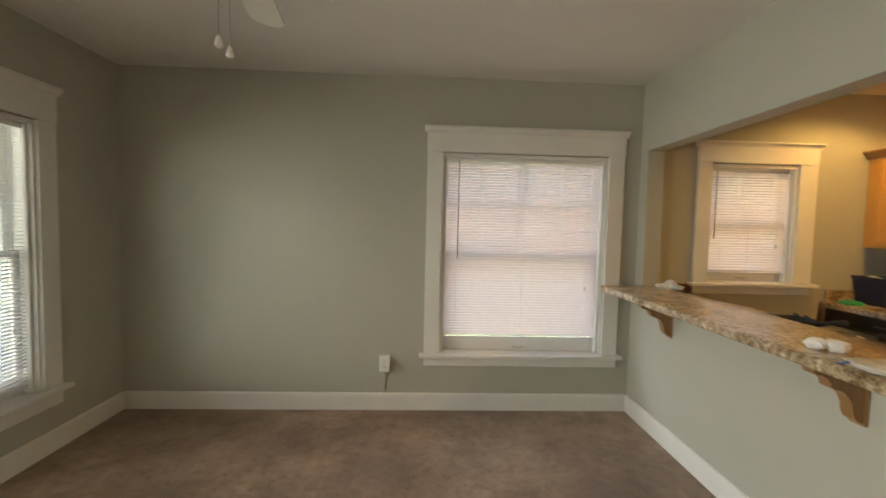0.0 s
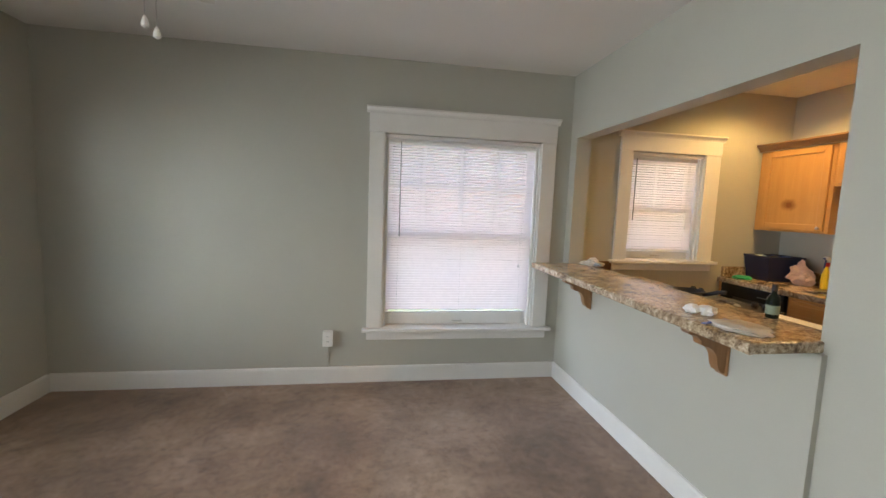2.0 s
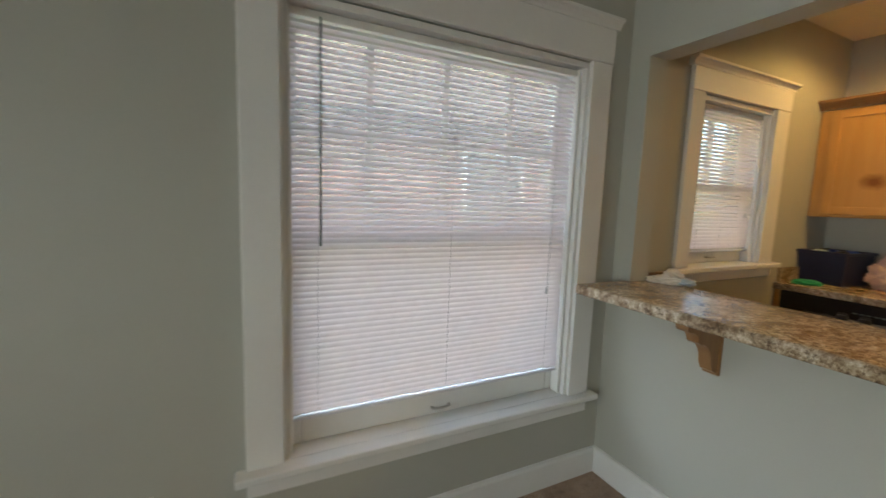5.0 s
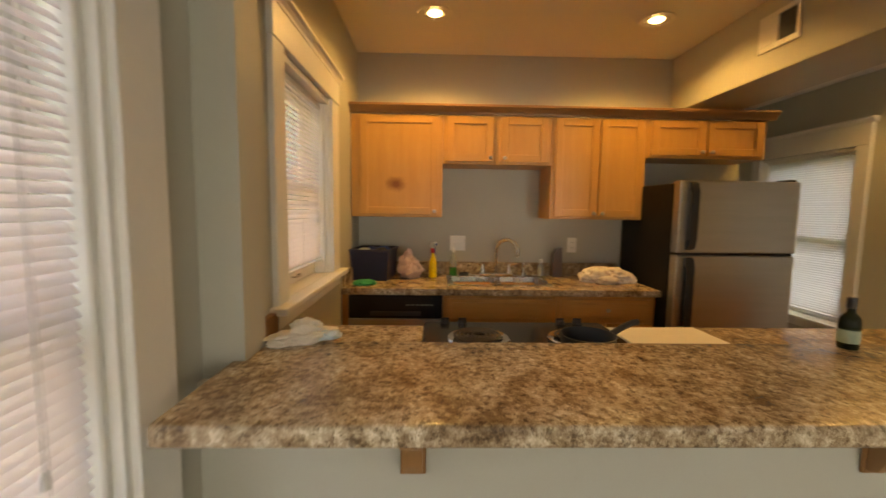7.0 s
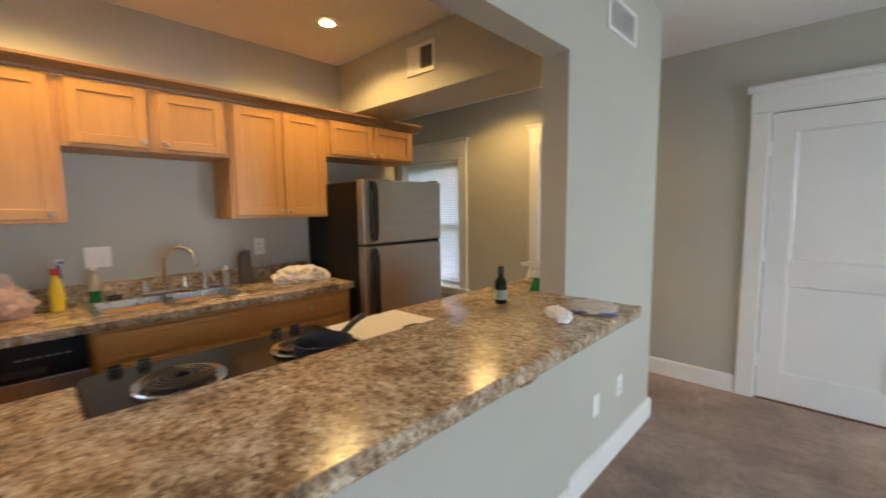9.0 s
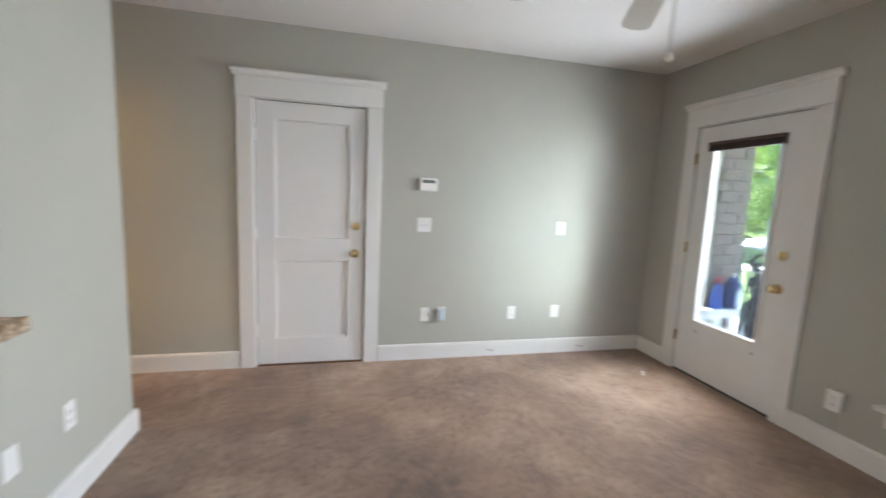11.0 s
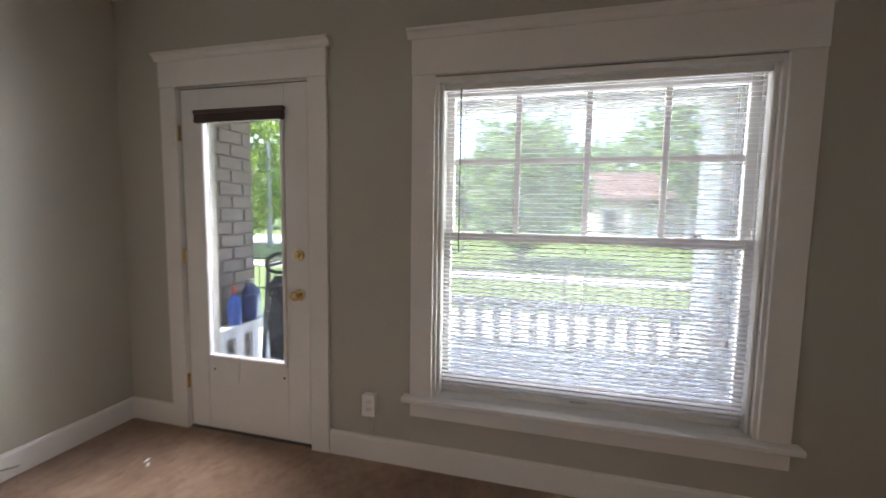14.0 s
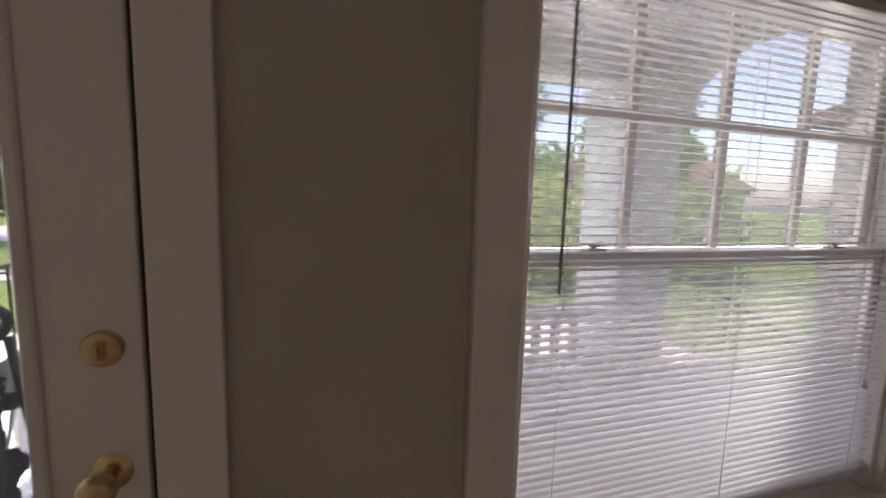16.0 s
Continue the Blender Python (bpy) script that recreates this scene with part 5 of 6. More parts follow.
part("bin", bm, "navy", tt)
bm = bmesh.new()
for q in ((-0.172, -0.142, 0.172, -0.130), (-0.172, 0.130, 0.172, 0.142), (-0.172, -0.130, -0.160, 0.130), (0.160, -0.130, 0.172, 0.130)):
    box(bm, q[0], q[1], 0.200, q[2], q[3], 0.218, r=0.003)
part("lip", bm, "navy", tt)
for i, (x, y, mm) in enumerate(((-0.08, 0.06, "label"), (0.02, 0.03, "navyjug"), (-0.06, -0.06, "black_matte"), (0.07, -0.05, "blue"), (0.06, 0.08, "black_matte"))):
    part("contents", crumple(bmesh.new(), (x, y, 0.195), (0.05, 0.045, 0.03), 3 + i, 0.3, 2.5, 3), mm, tt, smooth=True)
cl = thing("cleaning_cloth", pose(4.05, 3.615, 0.911, 0, 0, 15), "folded green cleaning cloth beside the tote", "cloth")
part("cloth", crumple(bmesh.new(), (0, 0, 0.010), (0.065, 0.075, 0.022), 9, 0.22, 2.0, 4, 0.0), "green", cl, smooth=True)
pb = thing("plastic_bag", pose(4.34, 3.335, 0.9105), "crumpled pinkish translucent plastic bag", "plastic bag")
part("bag", crumple(bmesh.new(), (0, 0, 0.065), (0.075, 0.085, 0.085), 21, 0.45, 2.2, 4, 0.0), "pinkbag", pb, smooth=True, angle=60)
part("bag_neck", crumple(bmesh.new(), (0.0, 0.01, 0.165), (0.022, 0.03, 0.045), 25, 0.5, 2.5, 3), "pinkbag", pb, smooth=True)
spray_bottle("spray_bottle", pose(4.36, 3.165, 0.9105, 0, 0, 20), "yellow spray bottle with red neck and white head", "yellow", "plastic", "navyjug", 0.195, "red")
ds = thing("soap_bottle", pose(4.478, 3.01, 0.9105), "clear bottle half full of green dish soap", "soap bottle")
part("soap", lathe(bmesh.new(), [(0.024, 0.0), (0.028, 0.004), (0.028, 0.062), (0.004, 0.063)], n=20), "greenliquid", ds, "green liquid soap", smooth=True)
part("bottle", lathe(bmesh.new(), [(0.029, 0.0635), (0.029, 0.10), (0.022, 0.135), (0.009, 0.155), (0.009, 0.175)], n=20), "clearplastic", ds, smooth=True)
part("cap", lathe(bmesh.new(), [(0.011, 0.1755), (0.011, 0.195), (0.006, 0.21)], n=14), "plastic", ds, smooth=True)
sb = thing("sponge", pose(4.445, 2.93, 0.917), "small dark scrubbing sponge behind the sink", "sponge")
part("sponge_block", blk(-0.02, -0.035, 0, 0.02, 0.035, 0.022, r=0.005, seg=2), "black_matte", sb)
lb = thing("lotion_bottle", pose(4.478, 2.335, 0.9105), "small clear pump bottle with a white cap", "bottle")
part("bottle", lathe(bmesh.new(), [(0.022, 0.0), (0.025, 0.004), (0.025, 0.075), (0.010, 0.095), (0.010, 0.10)], n=18), "clearplastic", lb, smooth=True)
part("cap", lathe(bmesh.new(), [(0.012, 0.1005), (0.012, 0.125), (0.006, 0.13)], n=14), "plastic", lb, smooth=True)
kb = thing("utensil_holder", pose(4.455, 2.225, 0.9105), "dark angled utensil holder beside the sink", "utensil holder")
bm = prism(bmesh.new(), [(-0.04, 0.0), (0.035, 0.0), (0.03, 0.175), (0.005, 0.215), (-0.035, 0.225)], -0.03, 0.03, "x")
part("holder", bm, mat("smoked_brown_plastic", (0.07, 0.045, 0.04), rough=0.3, big=10, fine=120, relief=0.1), kb)
tw = thing("dish_towel", pose(4.24, 1.93, 0.9105), "crumpled cream towel with a reddish print", "towel")
part("towel", crumple(bmesh.new(), (0, 0, 0.035), (0.125, 0.165, 0.07), 31, 0.35, 1.7, 5, 0.0), "towel", tw, smooth=True, angle=70)
part("towel_fold", crumple(bmesh.new(), (-0.03, 0.07, 0.06), (0.08, 0.10, 0.05), 37, 0.35, 1.8, 4, 0.0), "towel", tw, smooth=True, angle=70)

ob = thing("oil_bottle", pose(2.515, 1.955, 1.0205), "dark glass oil bottle with a pale label and black cap", "bottle")
part("bottle", lathe(bmesh.new(), [(0.023, 0.0), (0.025, 0.003), (0.025, 0.080), (0.022, 0.092), (0.011, 0.106), (0.010, 0.122)], n=24), "oilglass", ob, smooth=True)
part("label_band", lathe(bmesh.new(), [(0.0255, 0.018), (0.0255, 0.056)], n=24), "bottlelabel", ob, "pale green label", smooth=True)
part("cap", lathe(bmesh.new(), [(0.0118, 0.119), (0.0118, 0.148), (0.010, 0.150)], n=18), "black_matte", ob, smooth=True)
spray_bottle("spray_bottle", pose(2.585, 1.565, 0.9035, 0, 0, 215), "green clear spray bottle with a white trigger head", "greenliquid", "plastic", "plastic", 0.175, None)
ts = thing("tissue", pose(2.225, 2.02, 1.0205), "crumpled white paper tissue on the bar", "tissue")
part("paper_lump", crumple(bmesh.new(), (0.02, -0.01, 0.018), (0.036, 0.028, 0.024), 41, 0.4, 1.8, 4, 0.0), "tissue", ts, smooth=True, angle=60)
part("paper_fold", crumple(bmesh.new(), (-0.03, 0.025, 0.018), (0.026, 0.034, 0.022), 42, 0.4, 1.7, 4, 0.0), "tissue", ts, smooth=True, angle=60)
zb = thing("zip_bag", pose(2.20, 1.80, 1.0205, 0, 0, 20), "flat clear zip bag with tan contents on the bar", "zip bag")
part("bag", crumple(bmesh.new(), (0, 0, 0.006), (0.085, 0.105, 0.016), 43, 0.3, 2.4, 4, 0.0), "clearbag", zb, smooth=True, angle=60)
part("zip_strip", blk(-0.085, 0.085, 0.004, 0.09, 0.100, 0.007, r=0.001), "blue", zb, "blue zip strip")
br = thing("grocery_bag", pose(2.515, 3.545, 1.0205, 0, 0, -60), "pale crumpled plastic bag lying on the bar", "plastic bag")
part("bag", crumple(bmesh.new(), (0.02, 0.025, 0.012), (0.095, 0.046, 0.022), 51, 0.34, 2.2, 5, 0.0), "softbag", br, smooth=True, angle=60)
part("bag_fold", crumple(bmesh.new(), (0.03, 0.025, 0.034), (0.045, 0.028, 0.030), 55, 0.45, 1.8, 4, 0.0), "softbag", br, smooth=True, angle=60)
part("print_patch", crumple(bmesh.new(), (0.09, -0.005, 0.016), (0.036, 0.022, 0.014), 57, 0.3, 2.0, 4, 0.001), "label", br, "pale blue printed end of the bag", smooth=True)

for k, (x, y) in enumerate(((-1.19, 0.165), (-1.16, 0.205))):
    sc = thing("paper_scrap", pose(x, y, 0.001, 0, 0, 50 * k), "tiny white paper scrap on the carpet", "scrap", "scraps on the carpet")
    part("scrap", crumple(bmesh.new(), (0, 0, 0.003), (0.018, 0.009, 0.005), 70 + k, 0.4, 2.0, 2, 0.0), "tissue", sc)


# ---- porch ----
PZ = -0.10
tagged(part("porch_floor", blk(-4.0, -0.85, -0.45, -1.801, 4.35, PZ), "porchfloor"), "grey painted porch floor", "porch floor", kind="structure")
tagged(part("porch_ceiling", blk(-4.15, -0.95, 2.62, -1.801, 4.45, 2.80), "whitepaint"), "white painted porch ceiling", "porch ceiling", kind="structure")
tagged(part("porch_beam", blk(-3.85, -0.85, 2.36, -3.58, 4.20, 2.619, r=0.006), "whitepaint"), "white boxed porch beam", "beam", kind="structure")


def railing(m, length, label, top=0.485):
    r = thing("porch_railing", m, label, "railing", "porch railings")
    part("top_rail", blk(0, -0.055, top - 0.045, length, 0.055, top, r=0.006), "whitepaint", r)
    part("sub_rail", blk(0, -0.025, top - 0.10, length, 0.025, top - 0.0455, r=0.004), "whitepaint", r)
    part("bottom_rail", blk(0, -0.03, PZ + 0.07, length, 0.03, PZ + 0.13, r=0.004), "whitepaint", r)
    first = None
    u = 0.07
    while u < length - 0.04:
        if first is None:
            first = part("baluster", blk(-0.044, -0.011, PZ + 0.1305, 0.044, 0.011, top - 0.1005, r=0.002), "whitepaint", r)
            first.matrix_basis = pose(u, 0, 0)
        else:
            again(first, "baluster", pose(u, 0, 0), r)
        u += 0.183
    for u in (0.03, length / 2, length - 0.03):
        part("foot_block", blk(u - 0.025, -0.02, PZ, u + 0.025, 0.02, PZ + 0.0695), "whitepaint", r)
    return r


railing(pose(-3.71, -0.19, 0, 0, 0, 90), 3.70, "white wooden porch railing with flat balusters along the front")
railing(pose(-3.64, -0.20, 0, 0, 0, 0), 1.80, "white wooden porch railing at the porch end", 0.432)


def column(x, y, w=0.21):
    c = thing("porch_column", pose(x, y, PZ), "white square porch column with base and capital", "column", "porch columns")
    part("shaft", blk(-w, -w, 0.1505, w, w, 2.31, r=0.012), "whitepaint", c)
    part("base", blk(-w - 0.035, -w - 0.035, 0.0, w + 0.035, w + 0.035, 0.15, r=0.01), "whitepaint", c)
    part("capital", blk(-w - 0.035, -w - 0.035, 2.3105, w + 0.035, w + 0.035, 2.459, r=0.01), "whitepaint", c)


column(-3.71, 3.82, 0.27)
# arched end of the porch
bm = bmesh.new()
up = [(-2.66 - 0.80 * math.cos(math.pi * i / 24), 2.10 + 0.46 * math.sin(math.pi * i / 24)) for i in range(25)]
lo = [bm.verts.new((p[0], 4.02, p[1])) for p in up]
hi = [bm.verts.new((p[0], 4.02, 2.619)) for p in up]
for i in range(len(up) - 1):
    bm.faces.new((lo[i], lo[i + 1], hi[i + 1], hi[i]))
got = bmesh.ops.extrude_face_region(bm, geom=bm.faces[:])
bmesh.ops.translate(bm, vec=(0, 0.16, 0), verts=[g for g in got["geom"] if isinstance(g, bmesh.types.BMVert)])
ar = part("porch_arch", bm, "whitepaint")
tagged(ar, "white painted arch over the porch end", "arch", kind="structure")
tagged(part("porch_pier", blk(-1.859, 4.02, PZ, -1.802, 4.18, 2.619), "whitepaint"), "white painted pier of the porch arch", "pier", kind="structure")
tagged(part("porch_trim_post", blk(-1.945, -0.155, PZ, -1.885, -0.09, 2.619, r=0.004), "whitepaint"), "narrow white porch post beside the door", "post", kind="structure")

# jugs on the side rail
jug = thing("detergent_jug", pose(-2.44, -0.20, 0.4325, 0, 0, 25) @ Matrix.Scale(1.22, 4), "dark blue jug with a pale label on the porch rail", "jug")
bm = bmesh.new()
box(bm, -0.075, -0.048, 0.0, 0.075, 0.048, 0.185, r=0.022, seg=3)
part("body", bm, "navyjug", jug, smooth=True, angle=50)
part("shoulder", lathe(bmesh.new(), [(0.062, 0.178), (0.050, 0.205), (0.026, 0.235), (0.022, 0.245)], n=22), "navyjug", jug, smooth=True)
part("cap", lathe(bmesh.new(), [(0.024, 0.2455), (0.024, 0.272), (0.020, 0.275)], n=18), "plastic", jug, "white cap", smooth=True)
part("label_panel", blk(-0.056, 0.0483, 0.03, 0.056, 0.0495, 0.15, r=0.0005), "label", jug, "pale printed label")
part("grip", tube(bmesh.new(), [(0.055, 0, 0.18), (0.080, 0, 0.20), (0.078, 0, 0.235), (0.03, 0, 0.238)], 0.011, 8), "navyjug", jug, smooth=True)
j2 = thing("bleach_bottle", pose(-2.25, -0.20, 0.4325, 0, 0, 10) @ Matrix.Scale(1.18, 4), "bright blue bottle with a red cap on the porch rail", "bottle")
part("body", lathe(bmesh.new(), [(0.040, 0.0), (0.043, 0.006), (0.043, 0.14), (0.036, 0.175), (0.018, 0.20), (0.016, 0.21)], n=22), "blue", j2, smooth=True)
part("cap", lathe(bmesh.new(), [(0.020, 0.2105), (0.020, 0.235), (0.010, 0.262)], n=16), "red", j2, "red nozzle cap", smooth=True)

# folded stroller on the porch
st = thing("stroller", pose(-2.20, 0.27, PZ, 0, 0, -52), "folded black stroller with loop handle on the porch", "stroller")
ring = [(0.100 * math.cos(a), -0.06 + 0.035 * math.cos(a) + 0.03 * math.sin(a), 1.045 + 0.075 * math.sin(a)) for a in [2 * math.pi * i / 28 for i in range(29)]]
part("loop_handle", tube(bmesh.new(), ring, 0.0145, 8), "rubber", st, smooth=True)
part("grip_bar", tube(bmesh.new(), [(-0.085, -0.085, 1.075), (0.0, -0.045, 1.045), (0.088, -0.03, 1.03)], 0.011, 8), "rubber", st, smooth=True)
part("side_grip", tube(bmesh.new(), [(-0.175, -0.07, 0.935), (-0.13, -0.06, 0.945), (-0.085, -0.05, 0.92), (-0.08, -0.03, 0.84)], 0.022, 10), "label", st, "pale grey grip", smooth=True)
part("hinge_block", blk(-0.135, -0.085, 0.78, -0.06, -0.02, 0.90, r=0.015, seg=2), "black_matte", st)
for s in (-1, 1):
    part("frame_tube", tube(bmesh.new(), [(0.09 * s, -0.05, 1.01), (0.11 * s, 0.02, 0.75), (0.14 * s, 0.08, 0.35), (0.16 * s, 0.16, 0.10)], 0.011, 8), "black_matte", st, smooth=True)
    part("cross_tube", tube(bmesh.new(), [(0.10 * s, 0.12, 0.72), (0.12 * s, 0.0, 0.40), (0.15 * s, -0.13, 0.09)], 0.010, 8), "screen", st, smooth=True)
    for y in (-0.13, 0.16):
        w = lathe(bmesh.new(), [(0.03, -0.012), (0.07, -0.014), (0.085, -0.008), (0.088, 0.0), (0.085, 0.008), (0.07, 0.014), (0.03, 0.012)], n=22)
        bmesh.ops.transform(w, matrix=Matrix.Translation((0.18 * s, y, 0.088)) @ Euler((0, radians(90), 0)).to_matrix().to_4x4(), verts=w.verts)
        part("wheel", w, "rubber", st, smooth=True)
        part("hub", rod((0.163 * s, y, 0.088), (0.197 * s, y, 0.088), 0.022, n=12), "label", st)
part("seat_cloth", crumple(bmesh.new(), (0.015, 0.03, 0.55), (0.075, 0.055, 0.24), 61, 0.55, 2.6, 5), "black_matte", st, smooth=True, angle=40)
part("hood", crumple(bmesh.new(), (0.015, -0.01, 0.86), (0.080, 0.06, 0.085), 67, 0.35, 2.4, 4), "rubber", st, smooth=True, angle=50)
part("hanging_bag", crumple(bmesh.new(), (-0.055, -0.075, 0.585), (0.055, 0.035, 0.055), 69, 0.3, 2.0, 4), "rubber", st, smooth=True, angle=50)
for dx, dz in ((-0.095, 0.80), (-0.065, 0.83), (-0.03, 0.82)):
    part("strap", tube(bmesh.new(), [(dx, -0.08, dz), (dx + 0.012, -0.095, 0.70), (dx + 0.03, -0.09, 0.61)], 0.005, 6), "label", st, "pale webbing strap", smooth=True)

# steps and hand rails at the north end of the porch
GZ = -0.55
stp = thing("porch_steps", pose(0, 0, 0), "pale concrete porch steps", "steps")
for i in range(2):
    part("step", blk(-3.45, 4.3505, GZ - 0.05, -1.95, 4.649 + 0.301 * i, PZ - 0.15 * (i + 1), r=0.006), "concrete", stp)
for x in (-3.42,):
    hr = thing("hand_rail", pose(x, 4.36, PZ), "black iron step hand rail", "hand rail")
    part("rail", tube(bmesh.new(), [(0, -0.05, 0.86), (0, 0.0, 0.86), (0, 1.5, 0.10), (0, 1.55, 0.06)], 0.016, 8), "fence", hr)
    for k in range(9):
        y = 0.06 + 0.17 * k
        part("picket", rod((0, y, 0.84 - 0.507 * y), (0, y, max(-0.45, -0.02 - 0.507 * y)), 0.008, n=6), "fence", hr)

ir = thing("hand_rail", pose(-4.30, -1.47, GZ), "black iron hand rail with square post and pickets", "hand rail")
part("post", blk(-0.022, -0.022, 0, 0.022, 0.022, 1.20, r=0.004), "fence", ir)
part("rail", tube(bmesh.new(), [(0, 0.0, 1.18), (0, 0.30, 1.285), (0, 0.62, 1.37), (0, 1.15, 1.52)], 0.018, 8), "fence", ir)
part("low_rail", tube(bmesh.new(), [(0, 0.0, 0.20), (0, 1.15, 0.52)], 0.012, 8), "fence", ir)
for k in range(1, 9):
    part("picket", rod((0, 0.13 * k, 0.19 + 0.036 * k), (0, 0.13 * k, 1.18 + 0.039 * k), 0.008, n=6), "fence", ir)

# ---- brick pier ----
pier = thing("brick_pier", pose(-2.37, -0.55, PZ), "painted grey-brown brick porch pier", "brick pier", kind="structure")
part("mortar_core", blk(-0.233, -0.233, 0, 0.233, 0.233, 2.718), "mortar", pier)
brick_long = brick_short = None
rnd = random.Random(5)
for c in range(26):
    z = 0.052 + 0.1035 * c
    for face in range(4):
        turn = pose(0, 0, 0, 0, 0, 90 * face)
        row = [(-0.125, 0.235), (0.125, 0.235)] if (c + face) % 2 == 0 else [(-0.190, 0.11), (0.0, 0.25), (0.190, 0.11)]
        for u, wide in row:
            place = turn @ pose(u, 0.2065 + rnd.uniform(-0.002, 0.003), z, rnd.uniform(-0.6, 0.6), 0, rnd.uniform(-0.6, 0.6))
            if wide > 0.2:
                if brick_long is None:
                    brick_long = part("brick", blk(-0.117, -0.04, -0.046, 0.117, 0.04, 0.046, r=0.005), "brick", pier)
                    brick_long.matrix_basis = place
                else:
                    again(brick_long, "brick", place, pier)
            else:
                if brick_short is None:
                    brick_short = part("brick", blk(-0.052, -0.04, -0.046, 0.052, 0.04, 0.046, r=0.005), "brick", pier)
                    brick_short.matrix_basis = place
                else:
                    again(brick_short, "brick", place, pier)

# ---- ground, road, fence ----
bm = bmesh.new()
bmesh.ops.create_grid(bm, x_segments=60, y_segments=60, size=400)
for v in bm.verts:
    v.co.z = GZ + (0 if v.co.length < 40 else 0.5 * noise.noise(v.co * 0.01))
tagged(part("ground", bm, "grass"), "green mown lawn", "lawn", kind="structure")
tagged(part("road", blk(-26, -60, GZ - 0.2, -19, -7.5, GZ + 0.03), "concrete"), "pale concrete street", "road", kind="structure")
tagged(part("pavement", blk(-6.4, 4.7, GZ - 0.2, -1.9, 5.9, GZ + 0.04), "concrete"), "pale concrete path to the porch steps", "pavement", kind="structure")
tagged(part("front_walk", blk(-7.3, -2.6, GZ - 0.2, -4.25, 4.69, GZ + 0.04), "walk"), "sunlit pale concrete walk along the porch", "pavement", kind="structure")
tagged(part("path", blk(-12.4, -30, GZ - 0.2, -11.2, 40, GZ + 0.035), "concrete"), "pale concrete footpath across the lawn", "pavement", kind="structure")


def iron_fence(m, length, label):
    f = thing("iron_fence", m, label, "fence", "black iron fences")
    for z in (0.10, 0.78):
        part("rail", blk(0, -0.012, z, length, 0.012, z + 0.03), "fence", f)
    picket = None
    n = int(length / 0.19)
    for k in range(n + 1):
        u = k * length / n
        if k % 12 == 0:
            part("post", blk(u - 0.025, -0.025, 0, u + 0.025, 0.025, 0.98, r=0.004), "fence", f)
        elif picket is None:
            picket = part("picket", blk(-0.008, -0.008, 0.04, 0.008, 0.008, 0.92), "fence", f)
            picket.matrix_basis = pose(u, 0, 0)
        else:
            again(picket, "picket", pose(u, 0, 0), f)


iron_fence(pose(-7.5, -9.0, GZ, 0, 0, 90), 14.2, "black iron picket fence across the lawn")


# ---- trees ----
def leaves(at, radii, n, size, seed, gap=0.25):
    """Small leaf blades through an uneven crown."""
    rng = np.random.default_rng(seed)
    d = rng.normal(size=(n * 3, 3))
    d /= np.linalg.norm(d, axis=1)[:, None]
    r = rng.uniform(0.35, 1.0, n * 3) ** 0.5
    lump = np.array([noise.noise(Vector(v) * 2.1 + Vector((seed, seed * 2, 0))) for v in d])
    clump = np.array([noise.noise(Vector(v * q) * 4.0 + Vector((seed * 3, 0, seed))) for v, q in zip(d, r)])
    ok = np.flatnonzero(clump > -gap)[:n]
    p = d[ok] * (r[ok] * (1 + 0.45 * lump[ok]))[:, None] * np.array(radii) + np.array(at)
    a = rng.normal(size=(len(ok), 3))
    a /= np.linalg.norm(a, axis=1)[:, None]
    b = np.cross(a, rng.normal(size=(len(ok), 3)))
    b /= np.linalg.norm(b, axis=1)[:, None]
    s = size * rng.uniform(0.6, 1.3, len(ok))[:, None]
    verts = np.concatenate([p - a * s, p + b * s * 0.45, p + a * s, p - b * s * 0.45]).tolist()
    k = len(ok)
    me = bpy.data.meshes.new("crown")
    me.from_pydata(verts, [], [(i, i + k, i + 2 * k, i + 3 * k) for i in range(k)])
    return me


def tree(x, y, height, radii, n, size, seed, label, material="leaf", trunk=0.12, base=None):
    t = thing("tree" if trunk > 0.04 else "shrub", pose(x, y, GZ), label, "tree" if trunk > 0.04 else "shrub", "trees across the lawn")
    me = leaves((0, 0, height), radii, n, size, seed)
    me.materials.append(M[material])
    c = new("crown", me)
    c.parent = t
    bm = bmesh.new()
    cyl(bm, (0, 0, 0), (0.05, 0.03, height), trunk, trunk * 0.45, n=10)
    part("trunk", bm, "bark", t)
    rr = random.Random(seed)
    for k in range(6):
        a = rr.uniform(0, 6.28)
        z0 = height * rr.uniform(0.45, 0.9)
        part("limb", rod((0.03, 0.02, z0), (radii[0] * 0.6 * math.cos(a), radii[1] * 0.6 * math.sin(a), z0 + radii[2] * rr.uniform(0.2, 0.6)), trunk * 0.4, trunk * 0.12, n=7), "bark", t)
    return t


tree(-15.5, 1.2, 3.0, (2.1, 2.3, 2.5), 7000, 0.14, 11, "full green leafy tree on the lawn behind the fence")
tree(-24, 10.5, 6.3, (3.4, 3.6, 3.6), 5200, 0.26, 12, "tall green tree beside the far house", trunk=0.25)
tree(-18, -13.5, 4.2, (3.0, 3.2, 3.4), 5200, 0.22, 13, "bright green tree beside the street", "leaf_bright", 0.2)
tree(-13.5, -11.5, 3.0, (1.8, 1.6, 2.3), 3600, 0.16, 14, "young light green tree near the street", "leaf_bright", 0.1)
tree(-16.5, 15.5, 4.5, (2.6, 2.8, 3.4), 4200, 0.2, 15, "green tree beyond the porch steps", trunk=0.2)
tree(-8.8, 6.3, 1.2, (0.95, 1.0, 1.4), 4200, 0.075, 16, "bright yellow-green shrub by the fence", "leaf_bright", 0.03)
tree(-9.0, 10.8, 1.3, (1.2, 1.3, 1.5), 2600, 0.09, 19, "green shrub beyond the porch steps", "leaf", 0.035)
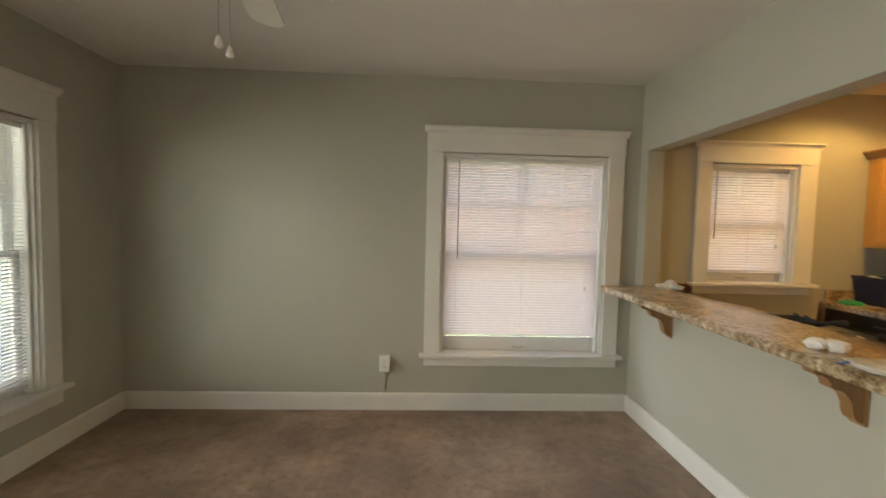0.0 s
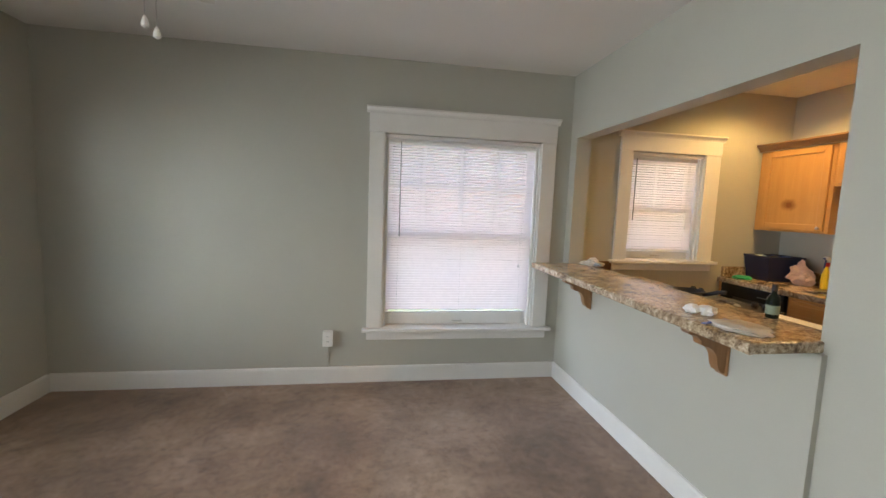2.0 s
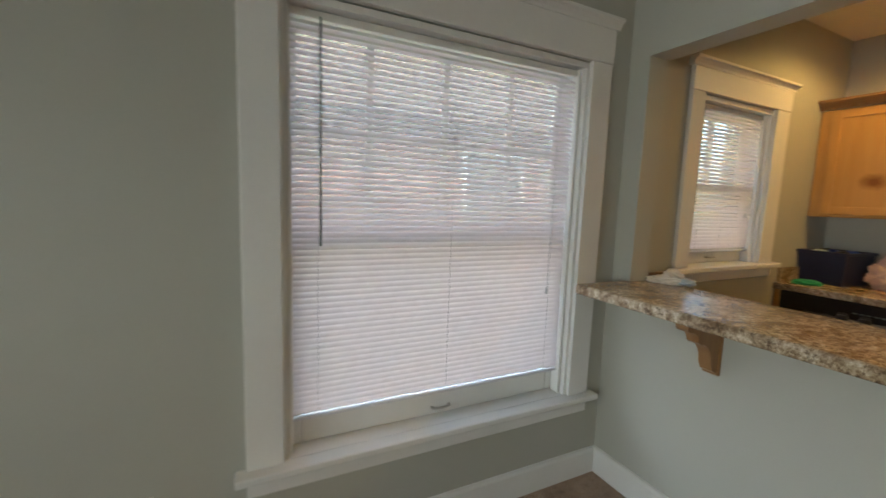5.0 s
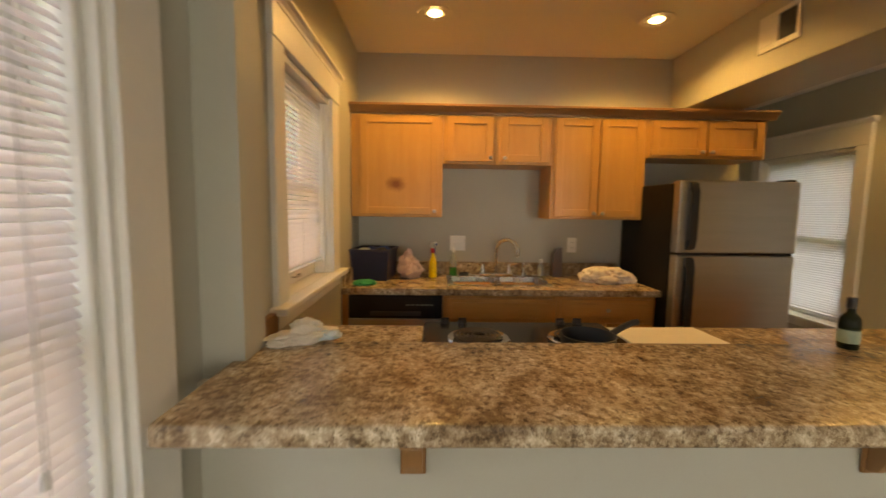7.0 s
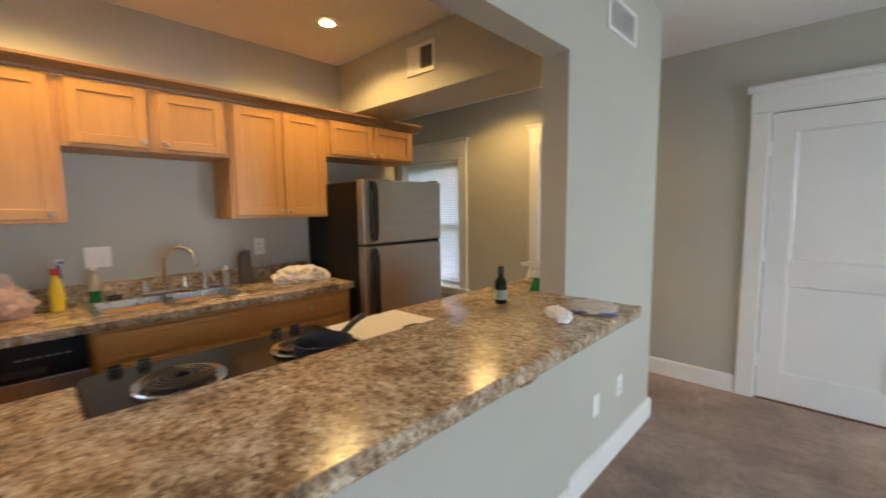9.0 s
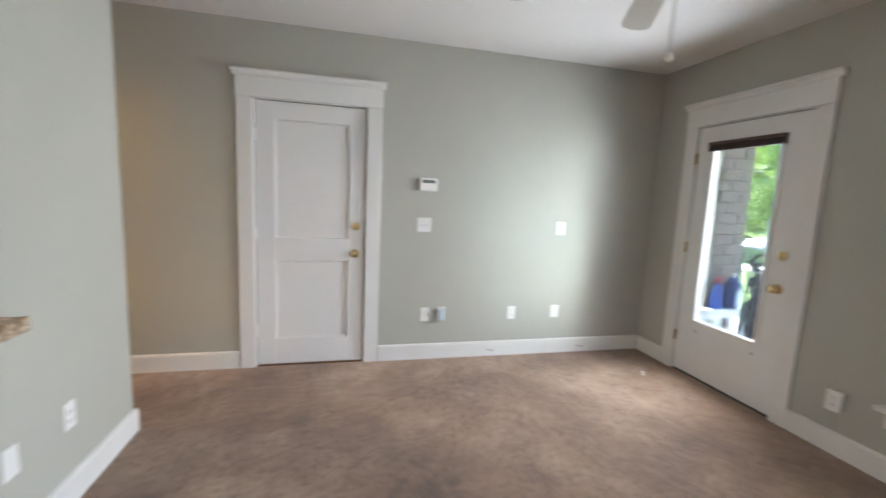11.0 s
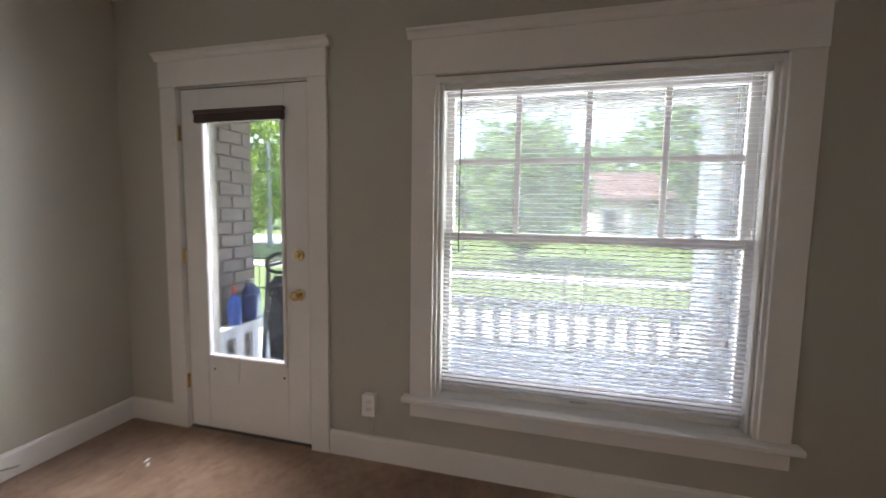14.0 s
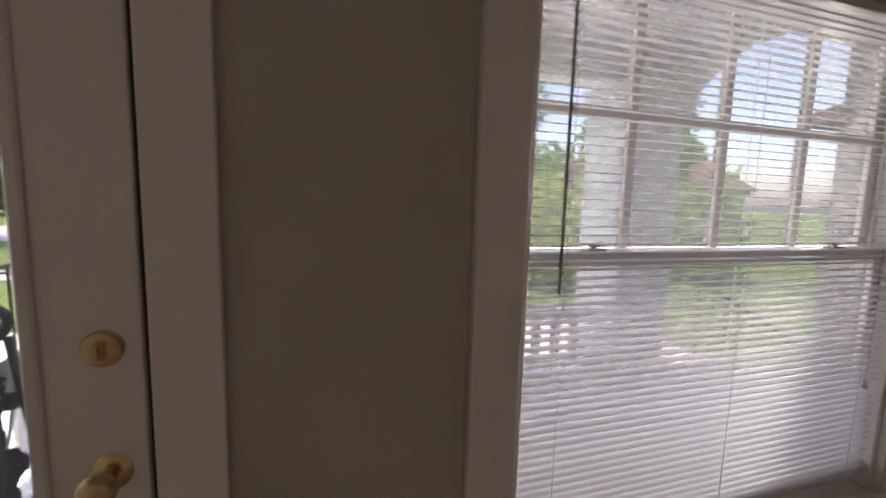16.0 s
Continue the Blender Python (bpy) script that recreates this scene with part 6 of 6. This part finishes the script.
rnd = random.Random(9)
for k in range(13):
    tree(-46 + rnd.uniform(-5, 5), -48 + 8 * k, rnd.uniform(4.0, 6.5), (5, 5, rnd.uniform(3.8, 5.2)), 1500, 0.55, 30 + k, "distant green tree in the far tree line", trunk=0.3)

pole = thing("utility_pole", pose(-17.0, -11.2, GZ), "pale grey utility pole by the street", "pole")
part("shaft", rod((0, 0, 0), (0, 0, 5.2), 0.13, 0.10, n=12), "concrete", pole)


# ---- houses ----
def house(x0, x1, y0, y1, eave, ridge, wall_m, roof_m, label, windows, front):
    """A gabled house whose ridge runs along y; windows on its front side as (y0, z0, y1, z1)."""
    h = thing("house", pose(0, 0, GZ), label, "house")
    part("wall", blk(x0, y0, -0.2, x1, y1, eave), wall_m, h)
    xm = (x0 + x1) / 2
    bm = prism(bmesh.new(), [(x0 - 0.5, eave - 0.05), (x1 + 0.5, eave - 0.05), (x1 + 0.5, eave + 0.08), (xm, ridge), (x0 - 0.5, eave + 0.08)], y0 - 0.4, y1 + 0.4, "y")
    part("roof", bm, roof_m, h)
    for a, b, c, d in windows:
        if front == "x":
            w = part("window", blk(x1 - 0.02, a - 0.1, b - 0.1, x1 + 0.04, c + 0.1, d + 0.1), "whitepaint", h)
            part("pane", blk(x1 + 0.0405, a, b, x1 + 0.05, c, d), "darkglass", w)
        else:
            w = part("window", blk(a - 0.1, y0 - 0.04, b - 0.1, c + 0.1, y0 + 0.02, d + 0.1), "whitepaint", h)
            part("pane", blk(a, y0 - 0.05, b, c, y0 - 0.0405, d), "darkglass", w)
    return h


h = house(-36, -28, 5.2, 14.4, 2.9, 5.0, "siding", "roof", "single-storey pale pink house with a brown roof across the lawn", [(5.6, 0.9, 6.3, 2.2), (11.4, 0.9, 13.2, 2.2)], "x")
pr = part("porch_roof", blk(-27.95, 6.6, 2.55, -26.2, 10.2, 2.8), "roof", h)
for y in (6.8, 8.4, 10.0):
    part("porch_post", blk(-26.5, y - 0.12, 0, -26.3, y + 0.12, 2.549), "whitepaint", h)
part("front_door", blk(-28.0, 7.8, 0.1, -27.94, 8.8, 2.2), "whitepaint", h)
house(-30, -22, 20, 30, 3.2, 5.8, "siding", "roof", "pale sided house with a brown roof beyond the trees", [(22, 1, 23.2, 2.3), (26, 1, 27.2, 2.3)], "x")
house(-5, 9, 9.0, 16, 3.3, 5.0, "redbrick", "roof", "red brick neighbouring house close to the windows", [(-2, 1.2, -0.8, 2.8), (4.5, 1.2, 5.7, 2.8)], "y")
